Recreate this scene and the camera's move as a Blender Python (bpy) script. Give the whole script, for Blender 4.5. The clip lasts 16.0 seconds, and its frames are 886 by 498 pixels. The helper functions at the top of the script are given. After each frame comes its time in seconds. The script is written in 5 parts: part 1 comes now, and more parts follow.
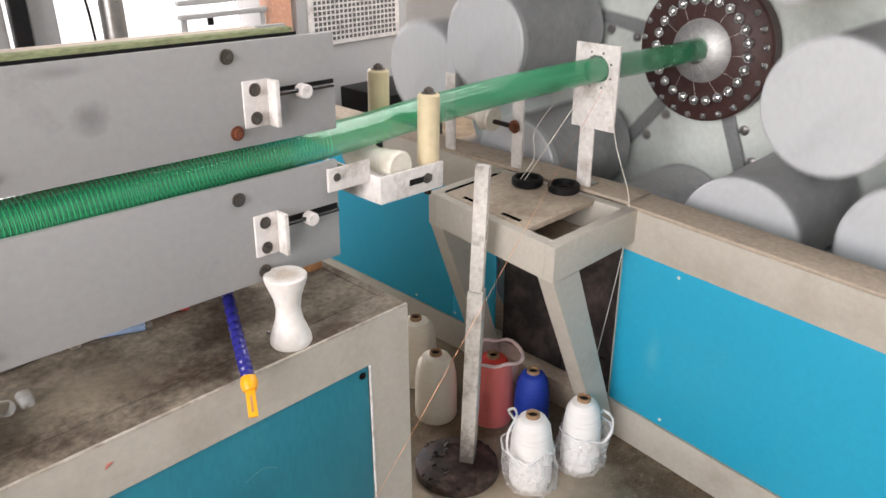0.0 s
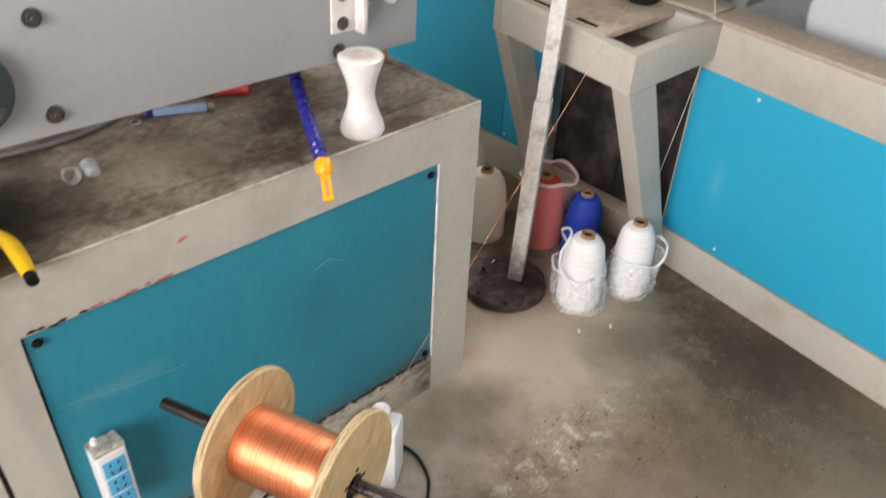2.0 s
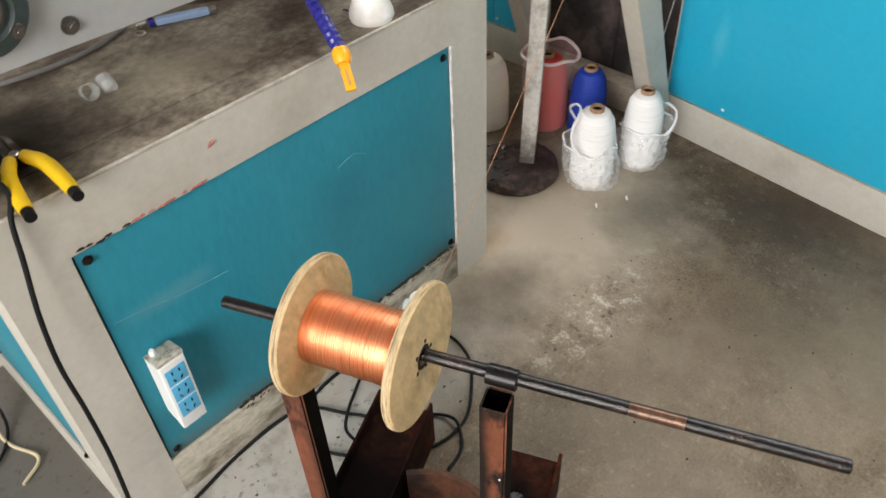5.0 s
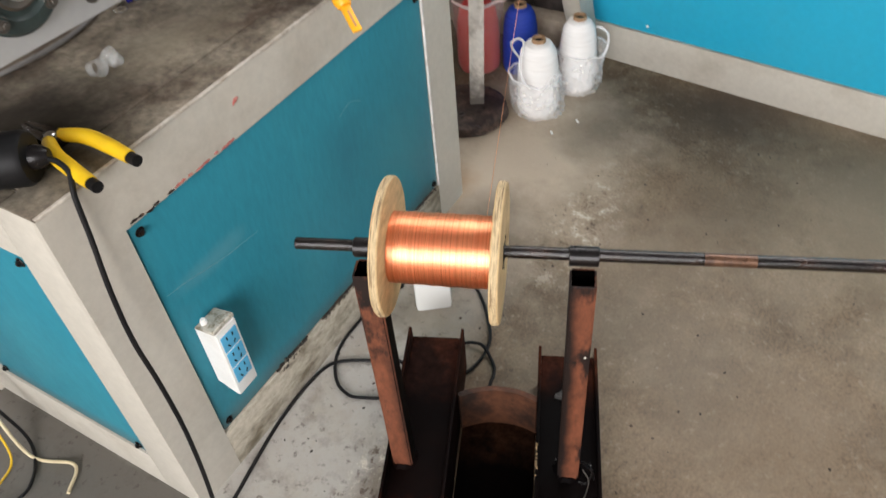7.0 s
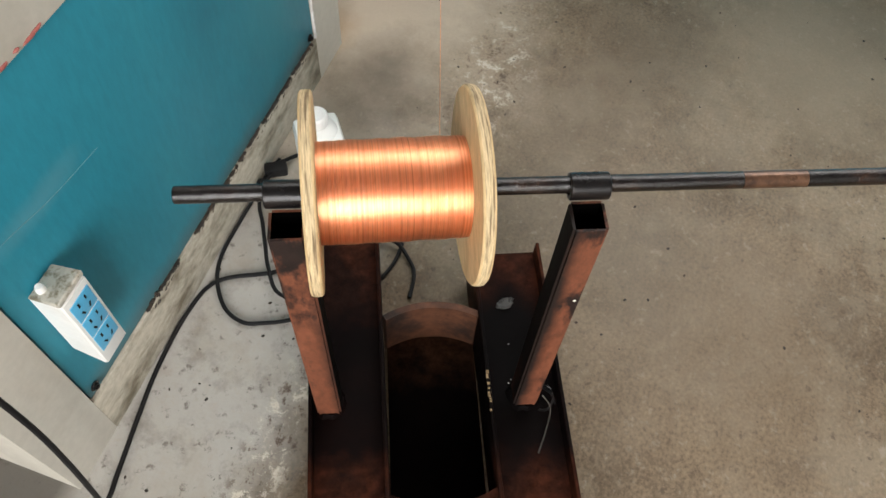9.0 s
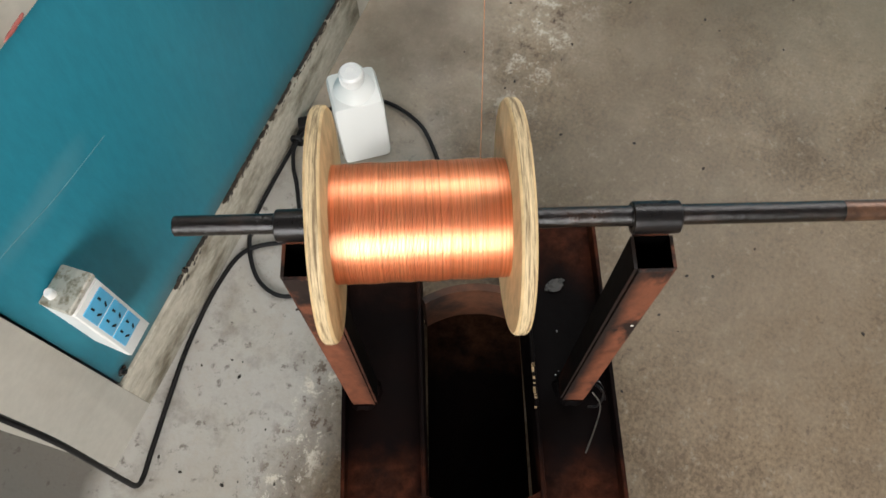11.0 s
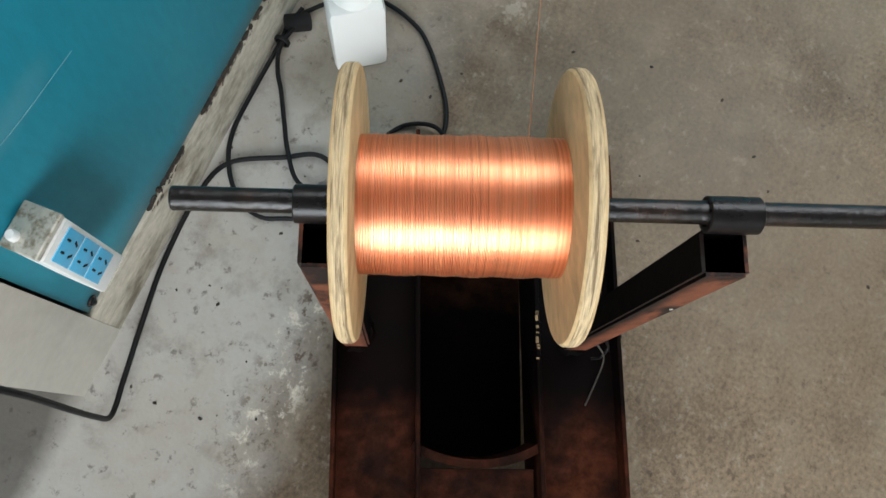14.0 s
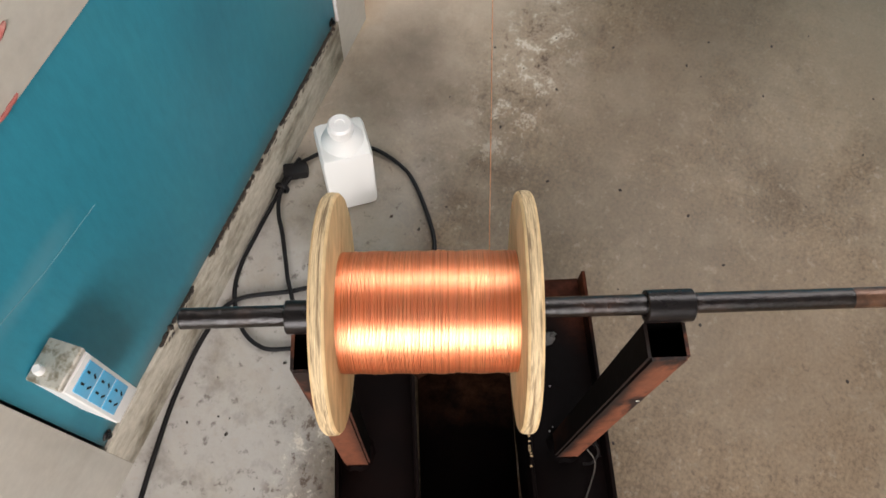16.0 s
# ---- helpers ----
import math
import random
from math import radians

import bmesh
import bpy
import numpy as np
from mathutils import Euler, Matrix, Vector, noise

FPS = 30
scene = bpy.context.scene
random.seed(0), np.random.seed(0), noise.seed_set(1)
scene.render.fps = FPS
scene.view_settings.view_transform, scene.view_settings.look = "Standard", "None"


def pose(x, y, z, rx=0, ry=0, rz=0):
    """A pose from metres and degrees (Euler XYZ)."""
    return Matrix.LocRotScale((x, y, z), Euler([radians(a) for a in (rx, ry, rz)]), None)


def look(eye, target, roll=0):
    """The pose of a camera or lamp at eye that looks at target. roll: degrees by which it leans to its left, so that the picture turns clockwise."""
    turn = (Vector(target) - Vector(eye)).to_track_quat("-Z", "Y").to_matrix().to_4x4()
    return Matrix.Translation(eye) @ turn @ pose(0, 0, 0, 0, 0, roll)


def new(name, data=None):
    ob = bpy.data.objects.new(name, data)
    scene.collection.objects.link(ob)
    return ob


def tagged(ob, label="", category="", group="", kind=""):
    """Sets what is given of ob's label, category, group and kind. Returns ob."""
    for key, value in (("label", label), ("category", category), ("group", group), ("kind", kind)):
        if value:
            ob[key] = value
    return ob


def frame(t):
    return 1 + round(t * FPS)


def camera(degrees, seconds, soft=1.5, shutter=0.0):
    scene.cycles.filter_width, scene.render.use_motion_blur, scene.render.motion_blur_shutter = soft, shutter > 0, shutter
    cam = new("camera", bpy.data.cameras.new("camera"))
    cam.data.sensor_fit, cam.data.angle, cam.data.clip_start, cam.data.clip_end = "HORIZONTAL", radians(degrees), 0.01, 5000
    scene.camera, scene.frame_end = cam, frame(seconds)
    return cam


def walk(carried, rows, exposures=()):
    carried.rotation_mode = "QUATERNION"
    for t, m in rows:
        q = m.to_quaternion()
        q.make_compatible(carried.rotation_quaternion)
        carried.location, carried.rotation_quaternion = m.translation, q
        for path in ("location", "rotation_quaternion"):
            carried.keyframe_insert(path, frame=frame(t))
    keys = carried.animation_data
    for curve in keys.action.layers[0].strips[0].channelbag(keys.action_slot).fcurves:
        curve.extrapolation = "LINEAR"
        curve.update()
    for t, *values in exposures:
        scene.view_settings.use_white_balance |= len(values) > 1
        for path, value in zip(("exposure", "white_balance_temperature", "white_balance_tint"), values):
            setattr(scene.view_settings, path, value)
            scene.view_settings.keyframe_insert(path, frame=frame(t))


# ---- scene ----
cam = camera(59.5, 16.0, shutter=0.5)
PATH = [
    (0, (0.062, -1.096, 1.545), (1.347, 0.194, 0.718), -0.2),
    (0.5, (0.07, -1.074, 1.538), (1.314, 0.214, 0.648), 0.2),
    (1, (0.036, -1.037, 1.502), (1.247, 0.202, 0.504), 1.7),
    (1.5, (0.021, -1.013, 1.467), (1.197, 0.189, 0.384), 1.5),
    (2, (-0.006, -0.992, 1.421), (1.123, 0.171, 0.249), 2.8),
    (2.5, (-0.046, -0.976, 1.388), (0.987, 0.168, 0.113), 1.7),
    (3, (-0.053, -0.957, 1.371), (0.919, 0.15, 0.018), 1.5),
    (3.5, (-0.063, -0.952, 1.369), (0.882, 0.125, -0.027), 1.8),
    (4, (-0.068, -0.955, 1.373), (0.882, 0.121, -0.02), 1.7),
    (6.3, (-0.249, -0.974, 1.403), (0.923, -0.025, 0.09), -8.6),
    (6.5, (-0.292, -0.942, 1.398), (0.892, -0.014, 0.08), -7.7),
    (7, (-0.319, -0.84, 1.369), (0.863, -0.041, -0.033), -5.7),
    (7.5, (-0.207, -0.706, 1.332), (0.973, -0.111, -0.169), -5.0),
    (8, (-0.12, -0.623, 1.272), (0.955, -0.189, -0.358), -1.2),
    (8.5, (-0.096, -0.587, 1.239), (0.926, -0.26, -0.448), 2.3),
    (9, (-0.094, -0.577, 1.238), (0.901, -0.307, -0.476), 4.6),
    (9.5, (-0.089, -0.574, 1.24), (0.883, -0.312, -0.488), 5.1),
    (9.7, (-0.084, -0.581, 1.241), (0.866, -0.282, -0.494), 3.6),
    (11.8, (0.122, -0.481, 1.175), (0.729, -0.27, -0.719), 2.9),
    (12, (0.121, -0.466, 1.169), (0.709, -0.279, -0.734), 6.5),
    (12.5, (0.128, -0.433, 1.152), (0.663, -0.282, -0.769), 9.9),
    (13, (0.135, -0.425, 1.147), (0.634, -0.319, -0.787), 12.4),
    (13.5, (0.135, -0.422, 1.148), (0.613, -0.345, -0.792), 15.5),
    (14, (0.144, -0.43, 1.15), (0.623, -0.349, -0.79), 14.1),
    (14.5, (0.147, -0.433, 1.16), (0.668, -0.332, -0.768), 12.3),
    (15, (0.142, -0.441, 1.182), (0.758, -0.291, -0.715), 9.0),
    (15.5, (0.129, -0.457, 1.206), (0.834, -0.26, -0.655), 6.4),
    (16, (0.108, -0.476, 1.224), (0.887, -0.238, -0.603), 3.6),
]
walk(cam, [(t, look(eye, target, roll)) for t, eye, target, roll in PATH], [(0, -0.05, 6550, 16), (2, -0.02, 6550, 16), (3, -0.02, 6700, 17), (4, -0.02, 6600, 12), (6.5, -0.02, 6500, 10), (7.5, -0.16, 6450, 16), (8.2, -0.14, 6500, 14), (9, -0.05, 6500, 10), (9.7, -0.06, 6500, 10), (11.8, -0.22, 6400, 10), (12.5, -0.24, 6350, 10), (13.5, -0.22, 5950, 6), (14.5, -0.18, 6050, 6), (15, -0.18, 6200, 6), (16, -0.09, 6650, 16)])

# ---- light ----
world = bpy.data.worlds.new("sky")
scene.world = world
world.use_nodes = True
wn = world.node_tree.nodes
sky = wn.new("ShaderNodeTexSky")
sky.sky_type, sky.sun_disc, sky.sun_elevation, sky.sun_rotation = "NISHITA", False, radians(42), radians(250)
world.node_tree.links.new(sky.outputs[0], wn["Background"].inputs[0])
wn["Background"].inputs[1].default_value = 0.12


def area_light(name, place, target, w, h, power, colour=(1, 0.983, 0.965)):
    lamp = bpy.data.lights.new(name, "AREA")
    lamp.shape, lamp.size, lamp.size_y, lamp.energy, lamp.color = "RECTANGLE", w, h, power, colour
    ob = new(name, lamp)
    ob.matrix_world = look(place, target)
    return ob


area_light("door_daylight", (-3.9, -1.7, 2.3), (1.0, -0.2, 0.7), 2.9, 2.9, 350)
# unseen fill lamp under the closed roof, added to brighten drums, table and floor
area_light("roof_fill", (3.3, -0.2, 4.35), (2.5, -0.2, 0.0), 5.4, 5.6, 620)
area_light("back_daylight", (2.2, 5.4, 1.5), (1.2, 0.0, 0.7), 3.8, 2.4, 280)


# ---- materials ----
def mat(name, base, rough=0.6, metal=0.0, spec=0.5, dirt=(0.1, 0.08, 0.06), amount=0.25, scale=5.0, grain=0.08, bump=0.15, stretch=(1, 1, 1), fine=60.0, low=0.5, high=0.75):
    m = bpy.data.materials.new(name)
    m.use_nodes = True
    nt = m.node_tree
    n, ln = nt.nodes, nt.links
    p = n["Principled BSDF"]
    p.inputs["Metallic"].default_value, p.inputs["Specular IOR Level"].default_value = metal, spec
    co = n.new("ShaderNodeTexCoord")
    mp = n.new("ShaderNodeMapping")
    mp.inputs["Scale"].default_value = stretch
    ln.new(co.outputs["Object"], mp.inputs[0])
    big, small = n.new("ShaderNodeTexNoise"), n.new("ShaderNodeTexNoise")
    for t, s, d in ((big, scale, 6), (small, fine, 4)):
        t.inputs["Scale"].default_value, t.inputs["Detail"].default_value, t.inputs["Roughness"].default_value = s, d, 0.65
        ln.new(mp.outputs[0], t.inputs["Vector"])
    ramp = n.new("ShaderNodeMapRange")
    ramp.inputs[1].default_value, ramp.inputs[2].default_value, ramp.inputs[3].default_value, ramp.inputs[4].default_value = low, high, 0, amount
    ln.new(big.outputs[0], ramp.inputs[0])
    mix = n.new("ShaderNodeMix")
    mix.data_type = "RGBA"
    mix.inputs[6].default_value, mix.inputs[7].default_value = (*base, 1), (*dirt, 1)
    ln.new(ramp.outputs[0], mix.inputs[0])
    gr = n.new("ShaderNodeMapRange")
    gr.inputs[1].default_value, gr.inputs[2].default_value, gr.inputs[3].default_value, gr.inputs[4].default_value = 0.3, 0.7, 1 - grain * 2, 1 + grain * 2
    ln.new(small.outputs[0], gr.inputs[0])
    mul = n.new("ShaderNodeVectorMath")
    mul.operation = "SCALE"
    ln.new(mix.outputs[2], mul.inputs[0])
    ln.new(gr.outputs[0], mul.inputs["Scale"])
    ln.new(mul.outputs[0], p.inputs["Base Color"])
    rr = n.new("ShaderNodeMapRange")
    rr.inputs[3].default_value, rr.inputs[4].default_value = max(rough - 0.12, 0.02), min(rough + 0.15, 1)
    ln.new(big.outputs[0], rr.inputs[0])
    ln.new(rr.outputs[0], p.inputs["Roughness"])
    if bump:
        b = n.new("ShaderNodeBump")
        b.inputs["Strength"].default_value, b.inputs["Distance"].default_value = bump, 0.002
        ln.new(small.outputs[0], b.inputs["Height"])
        ln.new(b.outputs[0], p.inputs["Normal"])
    return m


def soft_patch(m, centre, scale, r0, r1, colour, amount, ragged=0.5, freq=14.0):
    """A soft-edged, ragged patch of another colour round a place in the object's own space."""
    n, ln = m.node_tree.nodes, m.node_tree.links
    base = n["Principled BSDF"].inputs["Base Color"]
    old = base.links[0].from_socket
    co = [x for x in n if x.type == "TEX_COORD"][0]
    sub, mul, dist, tex, add, ramp, mix = (n.new(k) for k in ("ShaderNodeVectorMath", "ShaderNodeVectorMath", "ShaderNodeVectorMath", "ShaderNodeTexNoise", "ShaderNodeMath", "ShaderNodeMapRange", "ShaderNodeMix"))
    sub.operation, mul.operation, dist.operation, add.operation = "SUBTRACT", "MULTIPLY", "LENGTH", "MULTIPLY_ADD"
    sub.inputs[1].default_value, mul.inputs[1].default_value = centre, scale
    tex.inputs["Scale"].default_value, tex.inputs["Detail"].default_value, tex.inputs["Roughness"].default_value = freq, 7, 0.65
    ln.new(co.outputs["Object"], sub.inputs[0])
    ln.new(sub.outputs[0], mul.inputs[0])
    ln.new(mul.outputs[0], dist.inputs[0])
    ln.new(co.outputs["Object"], tex.inputs["Vector"])
    ln.new(tex.outputs[0], add.inputs[0])
    add.inputs[1].default_value = 2 * ragged * r1
    ln.new(dist.outputs["Value"], add.inputs[2])
    ramp.inputs[1].default_value, ramp.inputs[2].default_value, ramp.inputs[3].default_value, ramp.inputs[4].default_value = r0 + ragged * r1, r1 + ragged * r1, amount, 0
    ln.new(add.outputs[0], ramp.inputs[0])
    mix.data_type = "RGBA"
    mix.inputs[7].default_value = (*colour, 1)
    ln.new(ramp.outputs[0], mix.inputs[0])
    ln.new(old, mix.inputs[6])
    ln.new(mix.outputs[2], base)


M_BEIGE = mat("beige_paint", (0.50, 0.47, 0.405), 0.5, dirt=(0.24, 0.19, 0.13), amount=0.5, scale=4, grain=0.03, bump=0.04, low=0.52, high=0.8)
M_BEIGE_DUSTY = mat("dusty_beige_paint", (0.45, 0.375, 0.29), 0.75, dirt=(0.16, 0.11, 0.08), amount=0.7, scale=6, grain=0.08, bump=0.1)
M_BEIGE_STAINED = mat("stained_beige_base", (0.44, 0.40, 0.32), 0.7, dirt=(0.13, 0.105, 0.065), amount=0.9, scale=13, grain=0.12, bump=0.25, stretch=(0.7, 1, 1.4), low=0.47, high=0.66)
M_WORN_EDGE = mat("worn_pale_edge", (0.56, 0.52, 0.45), 0.6, dirt=(0.25, 0.19, 0.13), amount=0.8, scale=14, grain=0.1, low=0.45, high=0.65)
M_BLUE_DULL = mat("worn_blue_panel_paint", (0.022, 0.205, 0.275), 0.45, spec=0.3, dirt=(0.040, 0.255, 0.315), amount=0.55, scale=4.5, grain=0.04, bump=0.03, stretch=(1.6, 1, 0.5), low=0.50, high=0.72)
M_BLUE = mat("blue_guard_paint", (0.014, 0.37, 0.57), 0.38, dirt=(0.05, 0.40, 0.55), amount=0.35, scale=3, grain=0.02, bump=0.02)
M_GREY = mat("light_grey_paint", (0.35, 0.352, 0.345), 0.45, dirt=(0.25, 0.25, 0.24), amount=0.4, scale=6.5, grain=0.02, bump=0.02, low=0.585, high=0.68)
M_WHITE_METAL = mat("white_scuffed_paint", (0.74, 0.71, 0.68), 0.5, dirt=(0.22, 0.17, 0.12), amount=0.7, scale=18, grain=0.06, bump=0.08)
M_BAR = mat("white_bar_paint", (0.74, 0.71, 0.66), 0.5, dirt=(0.20, 0.15, 0.10), amount=0.75, scale=20, grain=0.08, bump=0.1)
soft_patch(M_BAR, (0, 0, 0.03), (0, 0, 1), 0.03, 0.15, (0.06, 0.045, 0.035), 0.85, 0.6, 30)
M_TOP = mat("oily_dusty_table_top", (0.27, 0.235, 0.18), 0.7, spec=0.25, dirt=(0.062, 0.042, 0.029), amount=0.92, scale=6.5, grain=0.2, bump=0.3, low=0.38, high=0.62)
M_STEEL = mat("bare_steel", (0.45, 0.44, 0.43), 0.3, 1.0, dirt=(0.15, 0.12, 0.1), amount=0.4, scale=30, grain=0.05, bump=0.05)
M_DARK_STEEL = mat("oily_dark_steel", (0.007, 0.0055, 0.005), 0.17, 0.2, spec=0.6, dirt=(0.055, 0.028, 0.017), amount=0.6, scale=24, grain=0.35, bump=0.5, fine=230, low=0.50, high=0.70)
M_COLLAR = mat("black_steel_collar", (0.008, 0.007, 0.007), 0.28, 0.2, spec=0.35, dirt=(0.05, 0.028, 0.02), amount=0.4, scale=25, grain=0.1, bump=0.2)
M_RUST = mat("rusty_brown_steel", (0.150, 0.050, 0.025), 0.6, 0.0, spec=0.3, dirt=(0.010, 0.006, 0.005), amount=0.97, scale=9, grain=0.2, bump=0.35, stretch=(1, 1, 0.45), low=0.50, high=0.56)
M_RUST_BEAM = mat("dark_rusty_beam", (0.050, 0.0145, 0.007), 0.55, 0.0, spec=0.03, dirt=(0.010, 0.005, 0.004), amount=0.9, scale=7, grain=0.25, bump=0.4, low=0.42, high=0.60)
M_RUST_RIB = mat("rusty_pipe_steel", (0.075, 0.029, 0.014), 0.65, 0.0, spec=0.3, dirt=(0.012, 0.007, 0.005), amount=0.95, scale=9, grain=0.2, bump=0.3, low=0.44, high=0.6)
# near-black rust that paints shade onto the posts' x-facing sides
M_POST_SIDE = mat("shaded_side_steel", (0.004, 0.003, 0.0025), 0.6, 0.0, spec=0.05, dirt=(0.030, 0.012, 0.008), amount=0.8, scale=7, grain=0.2, bump=0.3, stretch=(1, 1, 0.5), low=0.55, high=0.62)
M_WORN = mat("worn_brown_steel", (0.13, 0.068, 0.04), 0.3, 0.4, dirt=(0.04, 0.02, 0.013), amount=0.9, scale=45, grain=0.2, bump=0.2, low=0.40, high=0.62)
M_DIRTY_PAPER = mat("dirty_paper", (0.055, 0.053, 0.050), 0.8, amount=0.5, scale=60)
M_GREY_CABLE = mat("dusty_grey_cable", (0.16, 0.155, 0.145), 0.6, amount=0.5, scale=30)
M_CHIP = mat("dull_tan_chips", (0.26, 0.17, 0.085), 0.7, amount=0.6, scale=80)
M_HUB = mat("turned_hub_steel", (0.50, 0.50, 0.49), 0.5, 0.7, amount=0.15, scale=8, bump=0.0)
M_BLACK = mat("black_rubber", (0.006, 0.006, 0.0065), 0.5, spec=0.2, amount=0.1, grain=0.1)
M_CAP_DUST = mat("speckled_dusty_plastic", (0.48, 0.45, 0.38), 0.7, dirt=(0.17, 0.14, 0.085), amount=0.9, scale=70, grain=0.1, low=0.47, high=0.60)
M_BACKING = mat("dark_smudged_backing", (0.030, 0.026, 0.025), 0.3, spec=0.4, dirt=(0.14, 0.11, 0.10), amount=0.7, scale=9, grain=0.1, low=0.45, high=0.65)
M_BOBBIN = mat("white_nylon", (0.80, 0.78, 0.74), 0.4, dirt=(0.52, 0.44, 0.35), amount=0.35, scale=18, grain=0.03, bump=0.03)
soft_patch(M_BOBBIN, (0.776, 0.043, 0.899), (1, 1, 3), 0.015, 0.034, (0.50, 0.42, 0.33), 0.75, 0.4, 60)
# shade inside tubes, slots and openings, painted as flat near-black
M_BLACK_DEEP = mat("black_hollow_shade", (0.0012, 0.0011, 0.001), 0.9, spec=0.0, dirt=(0.002, 0.001, 0.001), amount=0.1, grain=0.1)
M_WHITE = mat("white_plastic", (0.78, 0.77, 0.74), 0.35, dirt=(0.45, 0.40, 0.32), amount=0.35, scale=14, grain=0.02, bump=0.02)
M_CREAM = mat("cream_nylon", (0.66, 0.56, 0.36), 0.45, dirt=(0.35, 0.25, 0.12), amount=0.4, scale=15, grain=0.04, bump=0.05)
M_IVORY = mat("ivory_nylon", (0.72, 0.69, 0.60), 0.4, dirt=(0.4, 0.3, 0.18), amount=0.5, scale=20, grain=0.04)
M_SOCKET_BLUE = mat("blue_socket_plastic", (0.10, 0.42, 0.66), 0.35, amount=0.05, grain=0.02, bump=0)
M_YELLOW = mat("yellow_grip", (0.74, 0.47, 0.01), 0.4, dirt=(0.25, 0.15, 0.02), amount=0.4, scale=30, grain=0.05)
M_ORANGE = mat("orange_plastic", (0.90, 0.40, 0.01), 0.35, amount=0.05, grain=0.02, bump=0)
M_INDIGO = mat("deep_blue_plastic", (0.025, 0.025, 0.22), 0.25, amount=0.1, grain=0.05, bump=0)
M_SMEAR = mat("dull_red_smear", (0.36, 0.10, 0.085), 0.7, dirt=(0.40, 0.26, 0.2), amount=0.9, scale=60, grain=0.15)
M_RED = mat("red_plastic", (0.45, 0.03, 0.025), 0.4, amount=0.2, grain=0.05)
M_LIGHT_BLUE = mat("pale_blue_plastic", (0.30, 0.42, 0.62), 0.35, amount=0.2, grain=0.03)
M_YARN = mat("white_yarn", (0.88, 0.87, 0.85), 0.7, dirt=(0.6, 0.58, 0.54), amount=0.4, scale=25, grain=0.03, bump=0.12, stretch=(0.4, 0.4, 9), fine=70)
M_YARN_CREAM = mat("cream_yarn", (0.88, 0.82, 0.70), 0.7, dirt=(0.72, 0.63, 0.50), amount=0.4, scale=25, grain=0.03, bump=0.12, stretch=(0.4, 0.4, 9), fine=70)
M_YARN_BLUE = mat("blue_yarn", (0.012, 0.05, 0.42), 0.6, dirt=(0.005, 0.02, 0.2), amount=0.4, scale=25, grain=0.08, bump=0.35, stretch=(0.4, 0.4, 9))
M_YARN_RED = mat("red_yarn", (0.72, 0.05, 0.04), 0.6, dirt=(0.4, 0.03, 0.03), amount=0.4, scale=25, grain=0.08, bump=0.35, stretch=(0.4, 0.4, 9))
M_CARD = mat("brown_cardboard_core", (0.36, 0.22, 0.12), 0.8, amount=0.3, scale=20)
M_DRUM = mat("brushed_drum_steel", (0.46, 0.47, 0.48), 0.45, 0.2, dirt=(0.2, 0.205, 0.21), amount=0.6, scale=4, grain=0.05, bump=0.05)
M_DRUM_CAP = mat("dull_aluminium_cap", (0.56, 0.585, 0.60), 0.5, 0.15, dirt=(0.44, 0.46, 0.475), amount=0.6, scale=5, grain=0.025, bump=0.0)
M_SPOKE = mat("grey_spoke_steel", (0.22, 0.23, 0.23), 0.5, amount=0.2)
M_ROTOR = mat("pale_green_machine_paint", (0.70, 0.75, 0.70), 0.5, dirt=(0.35, 0.38, 0.35), amount=0.5, scale=4, grain=0.03)
M_MAROON = mat("maroon_guide_disc", (0.055, 0.024, 0.021), 0.4, dirt=(0.015, 0.008, 0.008), amount=0.6, scale=12, grain=0.1)
M_CHROME = mat("polished_balls", (0.88, 0.88, 0.88), 0.18, 1.0, amount=0.05, bump=0)
M_BELT = mat("green_felt_belt", (0.24, 0.27, 0.14), 0.85, dirt=(0.07, 0.09, 0.035), amount=0.9, scale=9, grain=0.15, bump=0.4, stretch=(1, 1, 3))
M_WALL = mat("whitewashed_wall", (0.55, 0.54, 0.52), 0.85, amount=0.2, scale=1.5)
M_CEIL = mat("grey_roof_sheet", (0.20, 0.20, 0.20), 0.8, amount=0.1, scale=1)
M_PEACH = mat("peach_paint", (0.62, 0.33, 0.22), 0.6, amount=0.2)
M_THREAD = mat("pale_thread", (0.78, 0.74, 0.66), 0.6, amount=0.05, bump=0)
M_WOOD_END = mat("orange_wood_block", (0.46, 0.23, 0.10), 0.7, amount=0.3, scale=20)
M_CRUST = mat("grimy_cast_base", (0.026, 0.015, 0.012), 0.5, dirt=(0.17, 0.11, 0.085), amount=0.8, scale=20, grain=0.3, bump=0.8)
M_BLACK_OIL = mat("black_grime", (0.02, 0.014, 0.009), 0.7, dirt=(0.09, 0.05, 0.025), amount=0.8, scale=40, grain=0.3)
M_BEARING = mat("dark_green_cast_iron", (0.03, 0.045, 0.042), 0.45, dirt=(0.01, 0.012, 0.012), amount=0.6, scale=25, grain=0.1)
M_SCRATCH = mat("pale_scratch", (0.14, 0.30, 0.34), 0.6, amount=0.05, bump=0)
M_BOLT = mat("worn_bolt_steel", (0.13, 0.115, 0.10), 0.4, 0.7, dirt=(0.05, 0.035, 0.03), amount=0.6, scale=60, grain=0.15)
M_HOLE = mat("dark_vent_holes", (0.10, 0.10, 0.10), 0.8, amount=0.05, bump=0)


